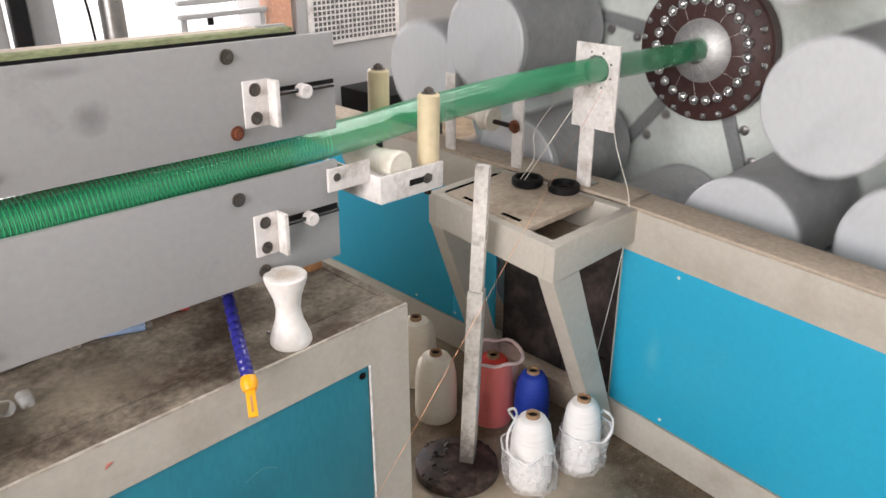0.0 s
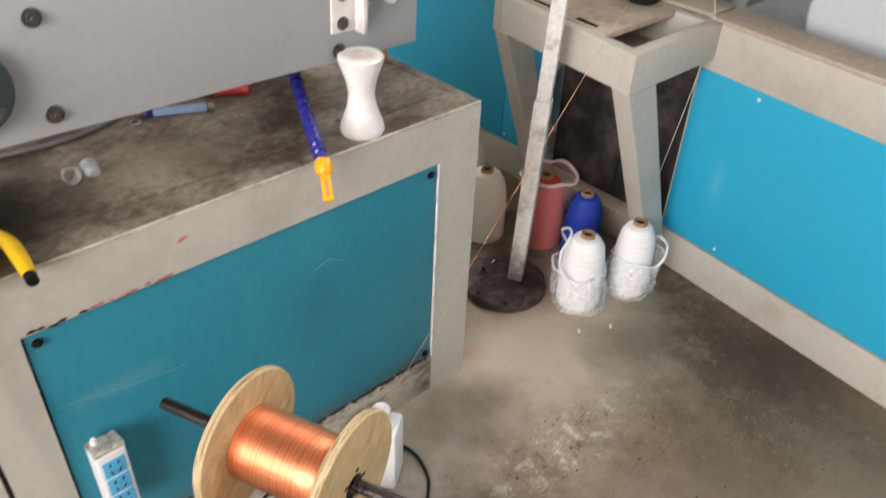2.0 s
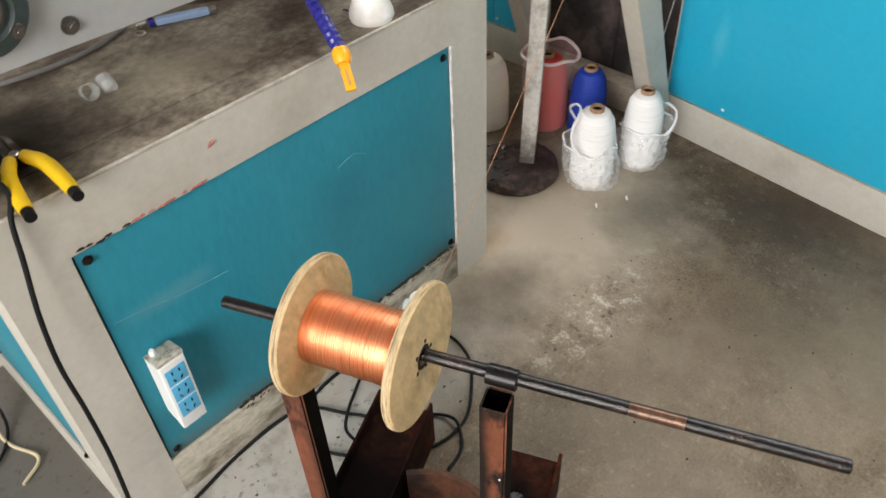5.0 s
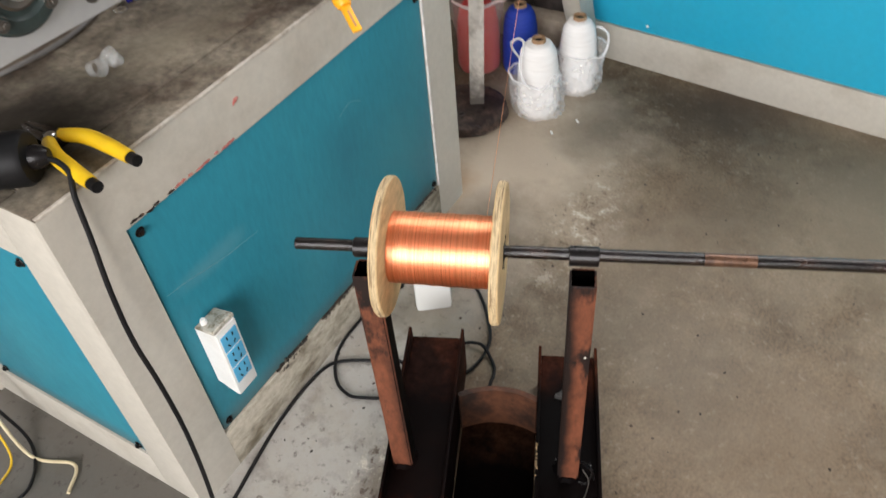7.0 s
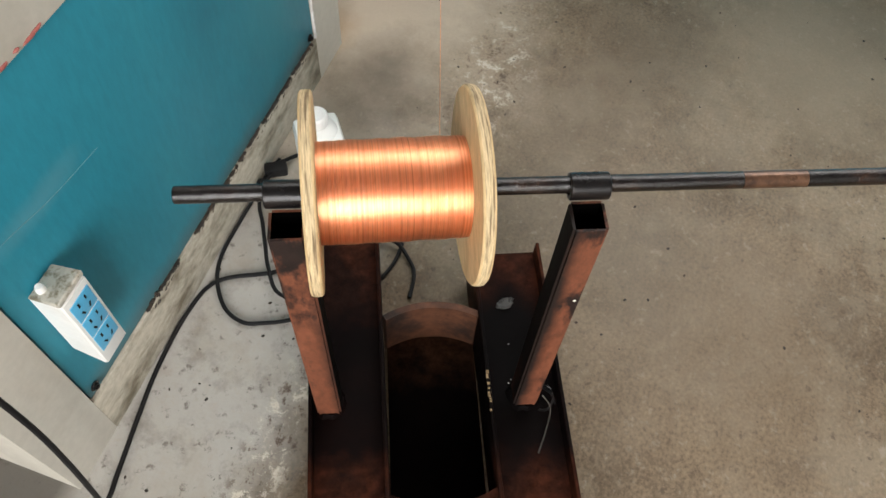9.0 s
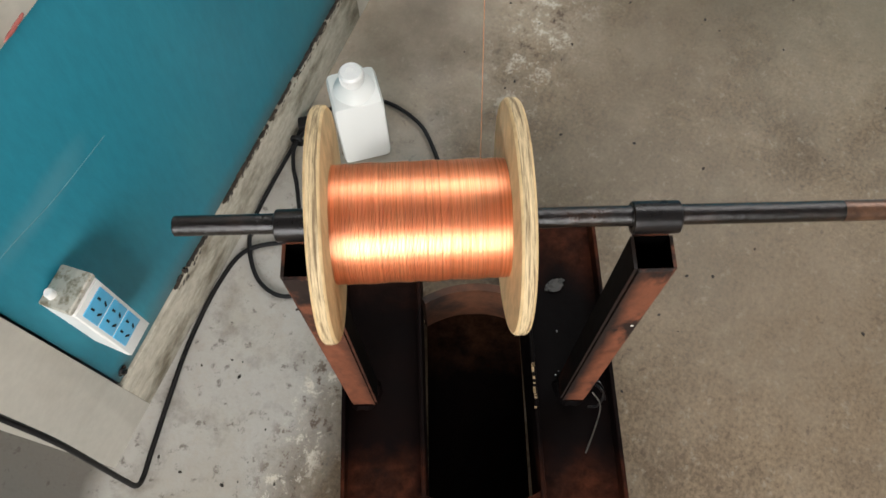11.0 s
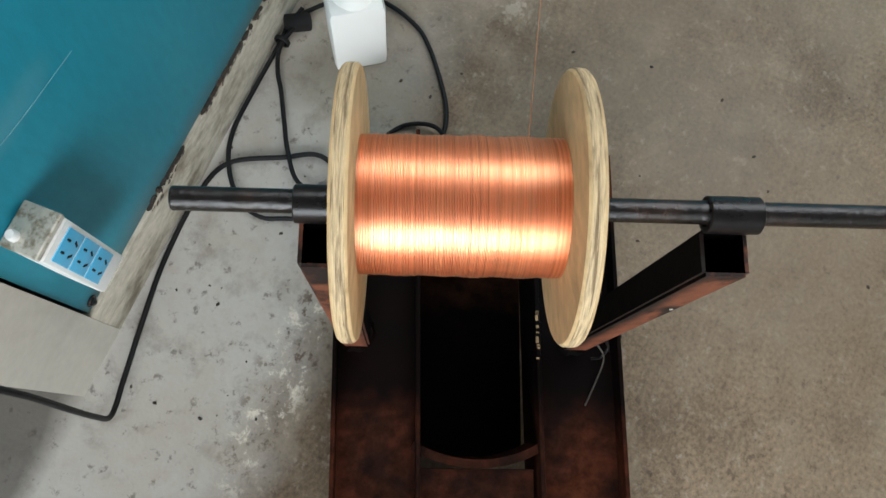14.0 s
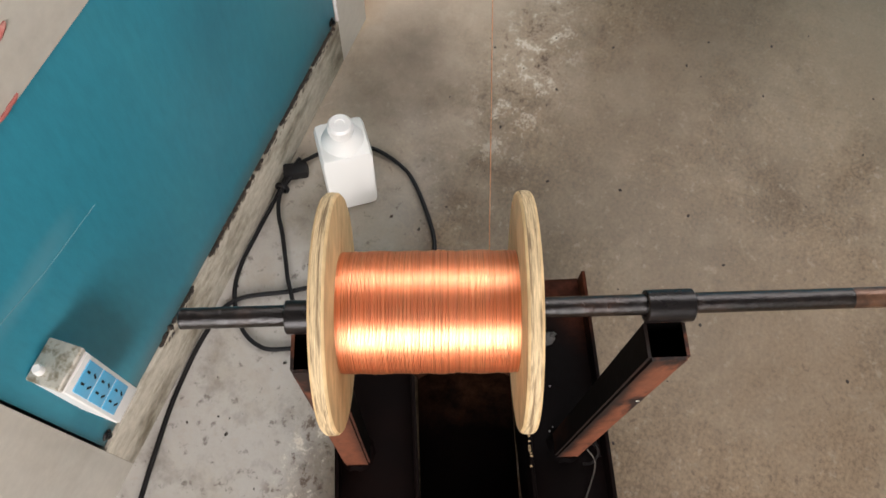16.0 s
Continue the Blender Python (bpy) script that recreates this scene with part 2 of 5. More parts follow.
def floor_material():
    m = mat("stained_concrete", (0.195, 0.143, 0.090), 0.75, spec=0.35, dirt=(0.080, 0.056, 0.034), amount=0.75, scale=1.7, grain=0.21, bump=0.3, fine=150, low=0.44, high=0.60)
    nt = m.node_tree
    n, ln = nt.nodes, nt.links
    p = n["Principled BSDF"]
    old = p.inputs["Base Color"].links[0].from_socket
    co = [x for x in n if x.type == "TEX_COORD"][0]
    pale, spots, mid = n.new("ShaderNodeTexNoise"), n.new("ShaderNodeTexNoise"), n.new("ShaderNodeTexNoise")
    for t, s, d in ((pale, 2.3, 9), (spots, 44, 6), (mid, 10, 9)):
        t.inputs["Scale"].default_value, t.inputs["Detail"].default_value, t.inputs["Roughness"].default_value = s, d, 0.7
        ln.new(co.outputs["Object"], t.inputs["Vector"])
    sep, wav = n.new("ShaderNodeSeparateXYZ"), n.new("ShaderNodeTexNoise")
    ln.new(co.outputs["Object"], sep.inputs[0])
    wav.inputs["Scale"].default_value, wav.inputs["Detail"].default_value = 7, 8
    ln.new(co.outputs["Object"], wav.inputs["Vector"])

    def zone(axis, lo, hi, wave):
        ad, r = n.new("ShaderNodeMath"), n.new("ShaderNodeMapRange")
        ad.operation = "MULTIPLY_ADD"
        ad.inputs[1].default_value = wave
        ln.new(wav.outputs[0], ad.inputs[0])
        ln.new(sep.outputs[axis], ad.inputs[2])
        r.inputs[1].default_value, r.inputs[2].default_value = lo + wave * 0.5, hi + wave * 0.5
        ln.new(ad.outputs[0], r.inputs[0])
        return r.outputs[0]

    def times(p, q, k=1.0):
        mm = n.new("ShaderNodeMath")
        mm.operation = "MULTIPLY"
        ln.new(p, mm.inputs[0])
        ln.new(q, mm.inputs[1])
        m2 = n.new("ShaderNodeMath")
        m2.operation = "MULTIPLY"
        m2.inputs[1].default_value = k
        ln.new(mm.outputs[0], m2.inputs[0])
        return m2.outputs[0]

    def lay(fac, colour, last):
        mx = n.new("ShaderNodeMix")
        mx.data_type = "RGBA"
        mx.inputs[7].default_value = (*colour, 1)
        ln.new(fac, mx.inputs[0])
        ln.new(last, mx.inputs[6])
        return mx.outputs[2]

    # a smooth cement strip in front of the cabinet, damp ground beside its end
    cement = times(zone(1, -0.31, -0.215, 0.12), zone(0, 0.95, 0.50, 0.5), 0.85)
    last = lay(cement, (0.41, 0.395, 0.36), old)
    damp = times(zone(1, -0.01, 0.03, 0.06), zone(0, 0.10, 0.02, 0.1), 0.76)
    damp_colour = (0.055, 0.046, 0.036)
    for t, lo, hi, amount, colour in ((pale, 0.53, 0.64, 0.42, (0.29, 0.248, 0.182)), (mid, 0.53, 0.66, 0.38, (0.065, 0.045, 0.030)), (mid, 0.36, 0.46, -0.3, (0.28, 0.225, 0.16)), (spots, 0.58, 0.66, 0.62, (0.045, 0.032, 0.023)), (spots, 0.35, 0.43, -0.38, (0.36, 0.32, 0.26))):
        r, mx = n.new("ShaderNodeMapRange"), n.new("ShaderNodeMix")
        a, b = (0, amount) if amount > 0 else (-amount, 0)
        r.inputs[1].default_value, r.inputs[2].default_value, r.inputs[3].default_value, r.inputs[4].default_value = lo, hi, a, b
        mx.data_type = "RGBA"
        mx.inputs[7].default_value = (*colour, 1)
        ln.new(t.outputs[0], r.inputs[0])
        ln.new(r.outputs[0], mx.inputs[0])
        ln.new(last, mx.inputs[6])
        last = mx.outputs[2]
    last = lay(damp, damp_colour, last)
    ln.new(last, p.inputs["Base Color"])
    return m


M_FLOOR = floor_material()
# pale floor colour stands in for brighter light beside the cabinet's end
soft_patch(M_FLOOR, (1.22, -0.04, 0), (0.8, 1.15, 0), 0.10, 0.50, (0.53, 0.445, 0.345), 0.82, 0.6, 6)
soft_patch(M_FLOOR, (1.42, -1.02, 0), (1.0, 1.0, 0), 0.10, 0.52, (0.245, 0.200, 0.140), 0.75, 0.6, 6)
soft_patch(M_FLOOR, (0.62, -0.93, 0), (1.0, 1.0, 0), 0.06, 0.36, (0.150, 0.108, 0.068), 0.5, 0.6, 7)
soft_patch(M_FLOOR, (1.26, -0.66, 0), (1.0, 1.2, 0), 0.02, 0.22, (0.085, 0.068, 0.046), 0.6, 0.6, 7)
soft_patch(M_FLOOR, (1.08, 0.03, 0), (1.0, 1.6, 0), 0.01, 0.10, (0.36, 0.23, 0.12), 0.6, 0.5, 16)
soft_patch(M_FLOOR, (0.98, -0.13, 0), (1.0, 1.2, 0), 0.02, 0.17, (0.125, 0.100, 0.075), 0.7, 0.6, 9)
soft_patch(M_FLOOR, (1.12, -0.55, 0), (0.8, 1.6, 0), 0.05, 0.34, (0.185, 0.138, 0.092), 0.5, 0.5, 6)
soft_patch(M_FLOOR, (1.72, -0.60, 0), (1.0, 1.0, 0), 0.02, 0.24, (0.075, 0.056, 0.042), 0.5, 0.6, 7)
soft_patch(M_FLOOR, (1.46, -0.22, 0), (1.0, 1.6, 0), 0.02, 0.20, (0.150, 0.125, 0.095), 0.6, 0.6, 7)
soft_patch(M_FLOOR, (0.80, -0.62, 0), (1.0, 0.9, 0), 0.08, 0.46, (0.29, 0.25, 0.195), 0.35, 0.6, 6)
soft_patch(M_FLOOR, (1.72, -0.52, 0), (1.0, 1.0, 0), 0.04, 0.26, (0.062, 0.046, 0.033), 0.6, 0.6, 7)


def flaking(m, centre, shape, r0, r1, most):
    """Flaking concrete in a long patch: pale raw chips and dark pits."""
    n, ln = m.node_tree.nodes, m.node_tree.links
    base = n["Principled BSDF"].inputs["Base Color"]
    co, chip = n.new("ShaderNodeTexCoord"), n.new("ShaderNodeTexNoise")
    chip.inputs["Scale"].default_value, chip.inputs["Detail"].default_value, chip.inputs["Roughness"].default_value = 23, 8, 0.8
    ln.new(co.outputs["Object"], chip.inputs["Vector"])
    off, flat, dist, near = n.new("ShaderNodeVectorMath"), n.new("ShaderNodeVectorMath"), n.new("ShaderNodeVectorMath"), n.new("ShaderNodeMapRange")
    off.operation, flat.operation, dist.operation = "SUBTRACT", "MULTIPLY", "LENGTH"
    off.inputs[1].default_value, flat.inputs[1].default_value = centre, shape
    ln.new(co.outputs["Object"], off.inputs[0])
    ln.new(off.outputs[0], flat.inputs[0])
    ln.new(flat.outputs[0], dist.inputs[0])
    near.inputs[1].default_value, near.inputs[2].default_value, near.inputs[3].default_value, near.inputs[4].default_value = r0, r1, most, 0
    ln.new(dist.outputs["Value"], near.inputs[0])
    for lo, hi, colour in ((0.535, 0.60, (0.60, 0.545, 0.45)), (0.455, 0.40, (0.075, 0.046, 0.030))):
        cr, mul, mx = n.new("ShaderNodeMapRange"), n.new("ShaderNodeMath"), n.new("ShaderNodeMix")
        cr.inputs[1].default_value, cr.inputs[2].default_value = lo, hi
        ln.new(chip.outputs[0], cr.inputs[0])
        mul.operation, mx.data_type = "MULTIPLY", "RGBA"
        ln.new(near.outputs[0], mul.inputs[0])
        ln.new(cr.outputs[0], mul.inputs[1])
        mx.inputs[7].default_value = (*colour, 1)
        ln.new(mul.outputs[0], mx.inputs[0])
        ln.new(base.links[0].from_socket, mx.inputs[6])
        ln.new(mx.outputs[2], base)


flaking(M_FLOOR, (1.07, -0.335, 0), (1.0, 3.0, 0), 0.10, 0.32, 0.75)
flaking(M_FLOOR, (0.17, -0.243, 0), (1.0, 4.5, 0), 0.12, 0.24, 0.85)
soft_patch(M_BLUE, (0.14, 0, 0.34), (2.4, 0, 0.75), 0.01, 0.07, (0.10, 0.46, 0.60), 0.5, 0.6, 18)
soft_patch(M_GREY, (0.487, 0.085, 1.232), (1.0, 0, 1.1), 0.006, 0.034, (0.17, 0.17, 0.165), 0.7, 0.6, 26)
soft_patch(M_GREY, (0.45, 0.085, 1.305), (0.5, 0, 2.2), 0.004, 0.026, (0.20, 0.20, 0.195), 0.6, 0.6, 26)
# grime round the pliers, with the puller's shade in the same black
soft_patch(M_TOP, (0.15, 0.18, 0.75), (0.9, 0.75, 0), 0.06, 0.18, (0.020, 0.016, 0.011), 0.9, 0.5, 12)
soft_patch(M_TOP, (0.43, 0.17, 0.75), (0.7, 1.2, 0), 0.02, 0.12, (0.36, 0.31, 0.23), 0.55, 0.6, 14)
soft_patch(M_BLUE_DULL, (0.5, 0, 0.105), (0, 0, 1), 0.004, 0.055, (0.085, 0.105, 0.095), 0.75, 0.5, 9)
soft_patch(M_BLUE_DULL, (0.80, 0, 0.30), (1.0, 0, 0.6), 0.02, 0.13, (0.030, 0.27, 0.34), 0.5, 0.6, 8)
soft_patch(M_BLUE_DULL, (0.62, 0, 0.43), (1.0, 0, 0.7), 0.01, 0.09, (0.018, 0.130, 0.185), 0.55, 0.6, 9)
soft_patch(M_BLUE_DULL, (0.24, 0, 0.475), (0.8, 0, 3.0), 0.01, 0.085, (0.10, 0.27, 0.32), 0.5, 0.6, 12)
# beams turn black over the stretch between and around the posts
soft_patch(M_RUST_BEAM, (0.16, 0.03, 0.07), (0, 1, 0), 0.10, 0.16, (0.003, 0.002, 0.002), 0.96, 0.35, 10)
soft_patch(M_RUST_BEAM, (0.285, 0.08, 0.1), (1.6, 0.55, 0), 0.05, 0.11, (0.0025, 0.002, 0.002), 0.97, 0.35, 12)
# oily brown, with the pit's deep shade painted in as black
M_PIT = mat("oily_shaded_bottom", (0.020, 0.009, 0.005), 0.95, spec=0.0, dirt=(0.006, 0.004, 0.003), amount=0.9, scale=16, grain=0.3, bump=0.4, low=0.44, high=0.62)
soft_patch(M_PIT, (0.16, -0.06, 0), (0, 1, 0), 0.10, 0.17, (0.0012, 0.001, 0.001), 0.97, 0.3, 14)
# dark ragged strips along each post's inner edge
soft_patch(M_RUST, (0.276, 0, 0.26), (1, 0, 0.030), 0.010, 0.024, (0.008, 0.005, 0.004), 0.97, 0.5, 16)
soft_patch(M_RUST, (0.022, 0, 0.26), (1, 0, 0.055), 0.002, 0.020, (0.010, 0.006, 0.005), 0.95, 0.5, 16)
M_PLY = mat("pale_plywood", (0.63, 0.455, 0.235), 0.6, dirt=(0.31, 0.18, 0.075), amount=0.85, scale=14, grain=0.10, bump=0.12, stretch=(1, 0.8, 1.8), fine=40, low=0.52, high=0.74)
M_PLY_EDGE = mat("layered_plywood_edge", (0.55, 0.42, 0.24), 0.7, dirt=(0.15, 0.095, 0.045), amount=0.85, scale=16, grain=0.2, bump=0.35, stretch=(20, 1.0, 1.0), low=0.49, high=0.60)
M_COPPER = mat("bright_copper_wire", (0.97, 0.505, 0.285), 0.35, 1.0, dirt=(0.60, 0.215, 0.088), amount=0.65, scale=40, grain=0.14, bump=0.0, stretch=(9, 0.0, 0.0), fine=75, low=0.46, high=0.66)


def clear(name, colour, rough, alpha, trans=0.0):
    m = bpy.data.materials.new(name)
    m.use_nodes = True
    p = m.node_tree.nodes["Principled BSDF"]
    p.inputs["Base Color"].default_value = (*colour, 1)
    p.inputs["Roughness"].default_value, p.inputs["Alpha"].default_value = rough, alpha
    p.inputs["Transmission Weight"].default_value, p.inputs["IOR"].default_value = trans, 1.3
    return m


M_BAG = clear("crumpled_clear_bag", (0.95, 0.95, 0.95), 0.14, 0.27)
M_BAG_FOLD = clear("folded_clear_bag", (0.95, 0.95, 0.95), 0.18, 0.58)
M_BAG_PINK = clear("pinkish_clear_bag", (0.95, 0.66, 0.64), 0.16, 0.22)
M_BAG_PINK_FOLD = clear("folded_pinkish_bag", (0.93, 0.76, 0.75), 0.25, 0.75)
M_CLEAR = clear("clear_plastic", (0.80, 0.82, 0.80), 0.08, 0.26)
M_JUG = clear("milky_jug_plastic", (0.80, 0.80, 0.76), 0.35, 0.93)


def hose_material():
    m = mat("green_pvc_hose", (0.030, 0.37, 0.165), 0.10, spec=1.0, dirt=(0.015, 0.28, 0.11), amount=0.6, scale=9, grain=0.08, bump=0.55, fine=38, stretch=(0.5, 1, 1))
    m.node_tree.nodes["Principled BSDF"].inputs["Alpha"].default_value = 0.60
    return m


M_HOSE = hose_material()
M_HOSE_WIRE = mat("pale_green_reinforcement", (0.06, 0.42, 0.21), 0.12, spec=0.8, amount=0.2, grain=0.02, bump=0)
M_GLOW = bpy.data.materials.new("daylight_outside")
M_GLOW.use_nodes = True
M_GLOW.node_tree.nodes["Principled BSDF"].inputs["Emission Color"].default_value = (1, 1, 0.98, 1)
M_GLOW.node_tree.nodes["Principled BSDF"].inputs["Emission Strength"].default_value = 1.25


# ---- builders ----
def mesh_of(name, bm, material, smooth=True):
    me = bpy.data.meshes.new(name)
    bmesh.ops.recalc_face_normals(bm, faces=bm.faces)
    bm.to_mesh(me)
    bm.free()
    for mt in material if isinstance(material, (list, tuple)) else (material,):
        me.materials.append(mt)
    if smooth:
        me.polygons.foreach_set("use_smooth", [True] * len(me.polygons))
        me.set_sharp_from_angle(angle=radians(35))
    return me


def part(name, bm, material, parent=None, label=""):
    ob = new(name, mesh_of(name, bm, material))
    ob.parent = parent
    if label:
        tagged(ob, label)
    return ob


def thing(name, label, category, m=None, group="", kind=""):
    ob = new(name)
    ob.empty_display_size = 0.05
    if m is not None:
        ob.matrix_world = m
    return tagged(ob, label, category, group, kind)


def whole(name, bm, material, label, category, group="", kind=""):
    return tagged(part(name, bm, material), label, category, group, kind)


def box(x0, x1, y0, y1, z0, z1, bev=0.002, bm=None, m=None):
    b = bmesh.new()
    bmesh.ops.create_cube(b, size=1, matrix=Matrix.LocRotScale(((x0 + x1) / 2, (y0 + y1) / 2, (z0 + z1) / 2), None, (abs(x1 - x0), abs(y1 - y0), abs(z1 - z0))))
    if bev:
        bmesh.ops.bevel(b, geom=b.edges[:], offset=bev, segments=2, affect="EDGES", profile=0.6)
    if m is not None:
        b.transform(m)
    return join(bm, b)


def join(bm, b):
    if bm is None:
        return b
    me = bpy.data.meshes.new("tmp")
    b.to_mesh(me)
    b.free()
    bm.from_mesh(me)
    bpy.data.meshes.remove(me)
    return bm


def lathe(profile, seg=32, axis="z", bm=None, m=None, wobble=0.0, freq=3.0):
    """profile: (radius, height) from bottom to top, closed at zero radii."""
    b = bmesh.new()
    rings = []
    for r, h in profile:
        if r < 1e-6:
            rings.append([b.verts.new((0, 0, h))])
            continue
        ring = []
        for i in range(seg):
            a = 2 * math.pi * i / seg
            k = 1 + (wobble * noise.noise((math.cos(a) * freq, math.sin(a) * freq, h * freq * 12)) if wobble else 0)
            ring.append(b.verts.new((r * k * math.cos(a), r * k * math.sin(a), h)))
        rings.append(ring)
    for lo, hi in zip(rings, rings[1:]):
        for i in range(seg):
            j = (i + 1) % seg
            if len(lo) == 1 and len(hi) == 1:
                continue
            if len(lo) == 1:
                b.faces.new((lo[0], hi[j], hi[i]))
            elif len(hi) == 1:
                b.faces.new((lo[i], lo[j], hi[0]))
            else:
                b.faces.new((lo[i], lo[j], hi[j], hi[i]))
    if axis == "x":
        b.transform(Matrix.Rotation(radians(90), 4, "Y"))
    if axis == "y":
        b.transform(Matrix.Rotation(radians(-90), 4, "X"))
    if m is not None:
        b.transform(m)
    return join(bm, b)


def rod(r, h, bev=0.0015, r2=None):
    r2 = r if r2 is None else r2
    return [(0, 0), (r - bev, 0), (r, bev), (r2, h - bev), (r2 - bev, h), (0, h)]


def pipe(ro, ri, h, bev=0.001):
    return [(ri, 0), (ro - bev, 0), (ro, bev), (ro, h - bev), (ro - bev, h), (ri, h), (ri, 0)]


def smooth_line(points, per=8):
    pts = [Vector(p) for p in points]
    pts = [2 * pts[0] - pts[1]] + pts + [2 * pts[-1] - pts[-2]]
    out = []
    for i in range(1, len(pts) - 2):
        a, b, c, d = pts[i - 1:i + 3]
        for k in range(per):
            t = k / per
            out.append(0.5 * ((2 * b) + (c - a) * t + (2 * a - 5 * b + 4 * c - d) * t * t + (3 * b - a - 3 * c + d) * t ** 3))
    return out + [pts[-2]]


def sweep(points, r, seg=8, per=8, bm=None, radius=None):
    line = smooth_line(points, per) if per else [Vector(p) for p in points]
    b = bmesh.new()
    rings, side = [], None
    for i, p in enumerate(line):
        ahead = (line[min(i + 1, len(line) - 1)] - line[max(i - 1, 0)]).normalized()
        if side is None:
            side = ahead.orthogonal().normalized()
        side = (side - ahead * side.dot(ahead)).normalized()
        up = ahead.cross(side)
        q = radius(i, len(line)) if radius else r
        rings.append([b.verts.new(p + q * (math.cos(2 * math.pi * k / seg) * side + math.sin(2 * math.pi * k / seg) * up)) for k in range(seg)])
    for lo, hi in zip(rings, rings[1:]):
        for k in range(seg):
            b.faces.new((lo[k], lo[(k + 1) % seg], hi[(k + 1) % seg], hi[k]))
    b.faces.new(rings[0][::-1])
    b.faces.new(rings[-1])
    return join(bm, b)


def between(a, b):
    """The pose that takes the z axis from a to b."""
    a, b = Vector(a), Vector(b)
    return Matrix.Translation(a) @ (b - a).to_track_quat("Z", "Y").to_matrix().to_4x4()


def prism(outline, y0, y1, bev=0.0):
    """Outline in x and z, drawn out along y."""
    b = bmesh.new()
    v0, v1 = [b.verts.new((x, y0, z)) for x, z in outline], [b.verts.new((x, y1, z)) for x, z in outline]
    k = len(outline)
    b.faces.new(v0)
    b.faces.new(v1[::-1])
    for i in range(k):
        b.faces.new((v0[i], v1[i], v1[(i + 1) % k], v0[(i + 1) % k]))
    bmesh.ops.recalc_face_normals(b, faces=b.faces)
    if bev:
        bmesh.ops.bevel(b, geom=b.edges[:], offset=bev, segments=1, affect="EDGES")
    return b


def bolt(r=0.010, h=0.008, washer=True):
    b = bmesh.new()
    if washer:
        lathe(rod(r * 1.45, h * 0.3, 0.0005), 16, bm=b)
    bmesh.ops.create_cone(b, cap_ends=True, segments=6, radius1=r, radius2=r * 0.96, depth=h, matrix=Matrix.Translation((0, 0, h * 0.7)))
    lathe(rod(r * 0.5, h * 0.5, 0.0005), 12, bm=b, m=Matrix.Translation((0, 0, h * 1.1)))
    return b


FACE_FRONT = Matrix.Rotation(radians(90), 4, "X")  # z axis to -y


def add_bolt(parent, x, y, z, r=0.0088, material=None, turn=FACE_FRONT, name="bolt"):
    b = bolt(r, r * 0.8)
    b.transform(Matrix.Translation((x, y, z)) @ turn)
    return part(name, b, material or M_BOLT, parent)


# ---- the hall ----
floor = whole("floor", box(-4.0, 7.0, -5.0, 5.5, -0.15, 0.0, 0), M_FLOOR, "stained brown-grey concrete workshop floor", "floor", kind="structure")
ceiling = whole("ceiling", box(-4.2, 7.2, -5.2, 5.7, 4.5, 4.6, 0), M_CEIL, "dull grey sheet roof of the workshop hall", "ceiling", kind="structure")


def wall_with_opening(name, axis, at, lo, hi, o0, o1, z0, z1, label):
    b = bmesh.new()
    for a0, a1, c0, c1 in ((lo, o0, 0, 4.5), (o1, hi, 0, 4.5), (o0, o1, 0, z0), (o0, o1, z1, 4.5)):
        if a1 - a0 < 0.01 or c1 - c0 < 0.01:
            continue
        if axis == "x":
            box(at - 0.1, at + 0.1, a0, a1, c0, c1, 0, b)
        else:
            box(a0, a1, at - 0.1, at + 0.1, c0, c1, 0, b)
    return whole(name, b, M_WALL, label, "wall", kind="structure")


wall_with_opening("wall_west", "x", -4.1, -5.2, 5.7, -3.2, -0.2, 0.0, 3.8, "whitewashed wall with a wide open doorway")
wall_with_opening("wall_north", "y", 5.6, -4.0, 7.0, 0.6, 4.7, 0.0, 2.8, "whitewashed wall with a wide bright doorway")
wall_with_opening("wall_east", "x", 7.1, -5.2, 5.7, 0, 0, 0, 0, "plain whitewashed end wall")
wall_with_opening("wall_south", "y", -5.1, -4.0, 7.0, 0, 0, 0, 0, "plain whitewashed side wall")
whole("backdrop", box(-1.0, 6.5, 6.6, 6.62, -0.5, 4.4, 0), M_GLOW, "bright overcast daylight outside the doorway", "backdrop", kind="structure")

# ---- the haul-off bench: cabinet and puller ----
LEN, TALL, DEEP, X0 = 1.045, 0.75, 0.62, 0.020
bench = thing("machine_cabinet", "beige steel machine cabinet with worn blue side panels", "cabinet")
b = bmesh.new()
px0, px1, pz0, pz1 = 0.125, 0.935, 0.111, 0.644
for x0, x1, z0, z1 in ((X0, px0, 0, TALL - 0.004), (px1, LEN, 0, TALL - 0.004), (px0, px1, pz1, TALL - 0.004)):
    box(x0, x1, 0, 0.012, z0, z1, 0, b)
part("front_frame", b, M_BEIGE, bench, "beige painted steel frame with scuffs")
part("bottom_rail", box(px0, px1, 0, 0.012, 0, pz0, 0.0015), M_BEIGE_STAINED, bench, "stained beige bottom rail")
pan = part("side_panel", box(px0 + 0.004, px1 - 0.003, 0.004, 0.011, pz0 + 0.004, pz1 - 0.003, 0.0015), M_BLUE_DULL, bench, "worn teal-blue sheet panel with faint scratches")
for x in (px0 + 0.02, px1 - 0.02):
    for z in (pz0 + 0.02, pz1 - 0.02):
        add_bolt(pan, x, 0.003, z, 0.006, M_DARK_STEEL, name="screw")
b = bmesh.new()
for y0, y1, z0, z1 in ((0.012, 0.10, 0, TALL - 0.004), (DEEP - 0.09, DEEP, 0, TALL - 0.004), (0.10, DEEP - 0.09, 0, 0.11), (0.10, DEEP - 0.09, 0.64, TALL - 0.004)):
    box(X0, X0 + 0.012, y0, y1, z0, z1, 0.0015, b)
part("end_frame", b, M_BEIGE, bench)
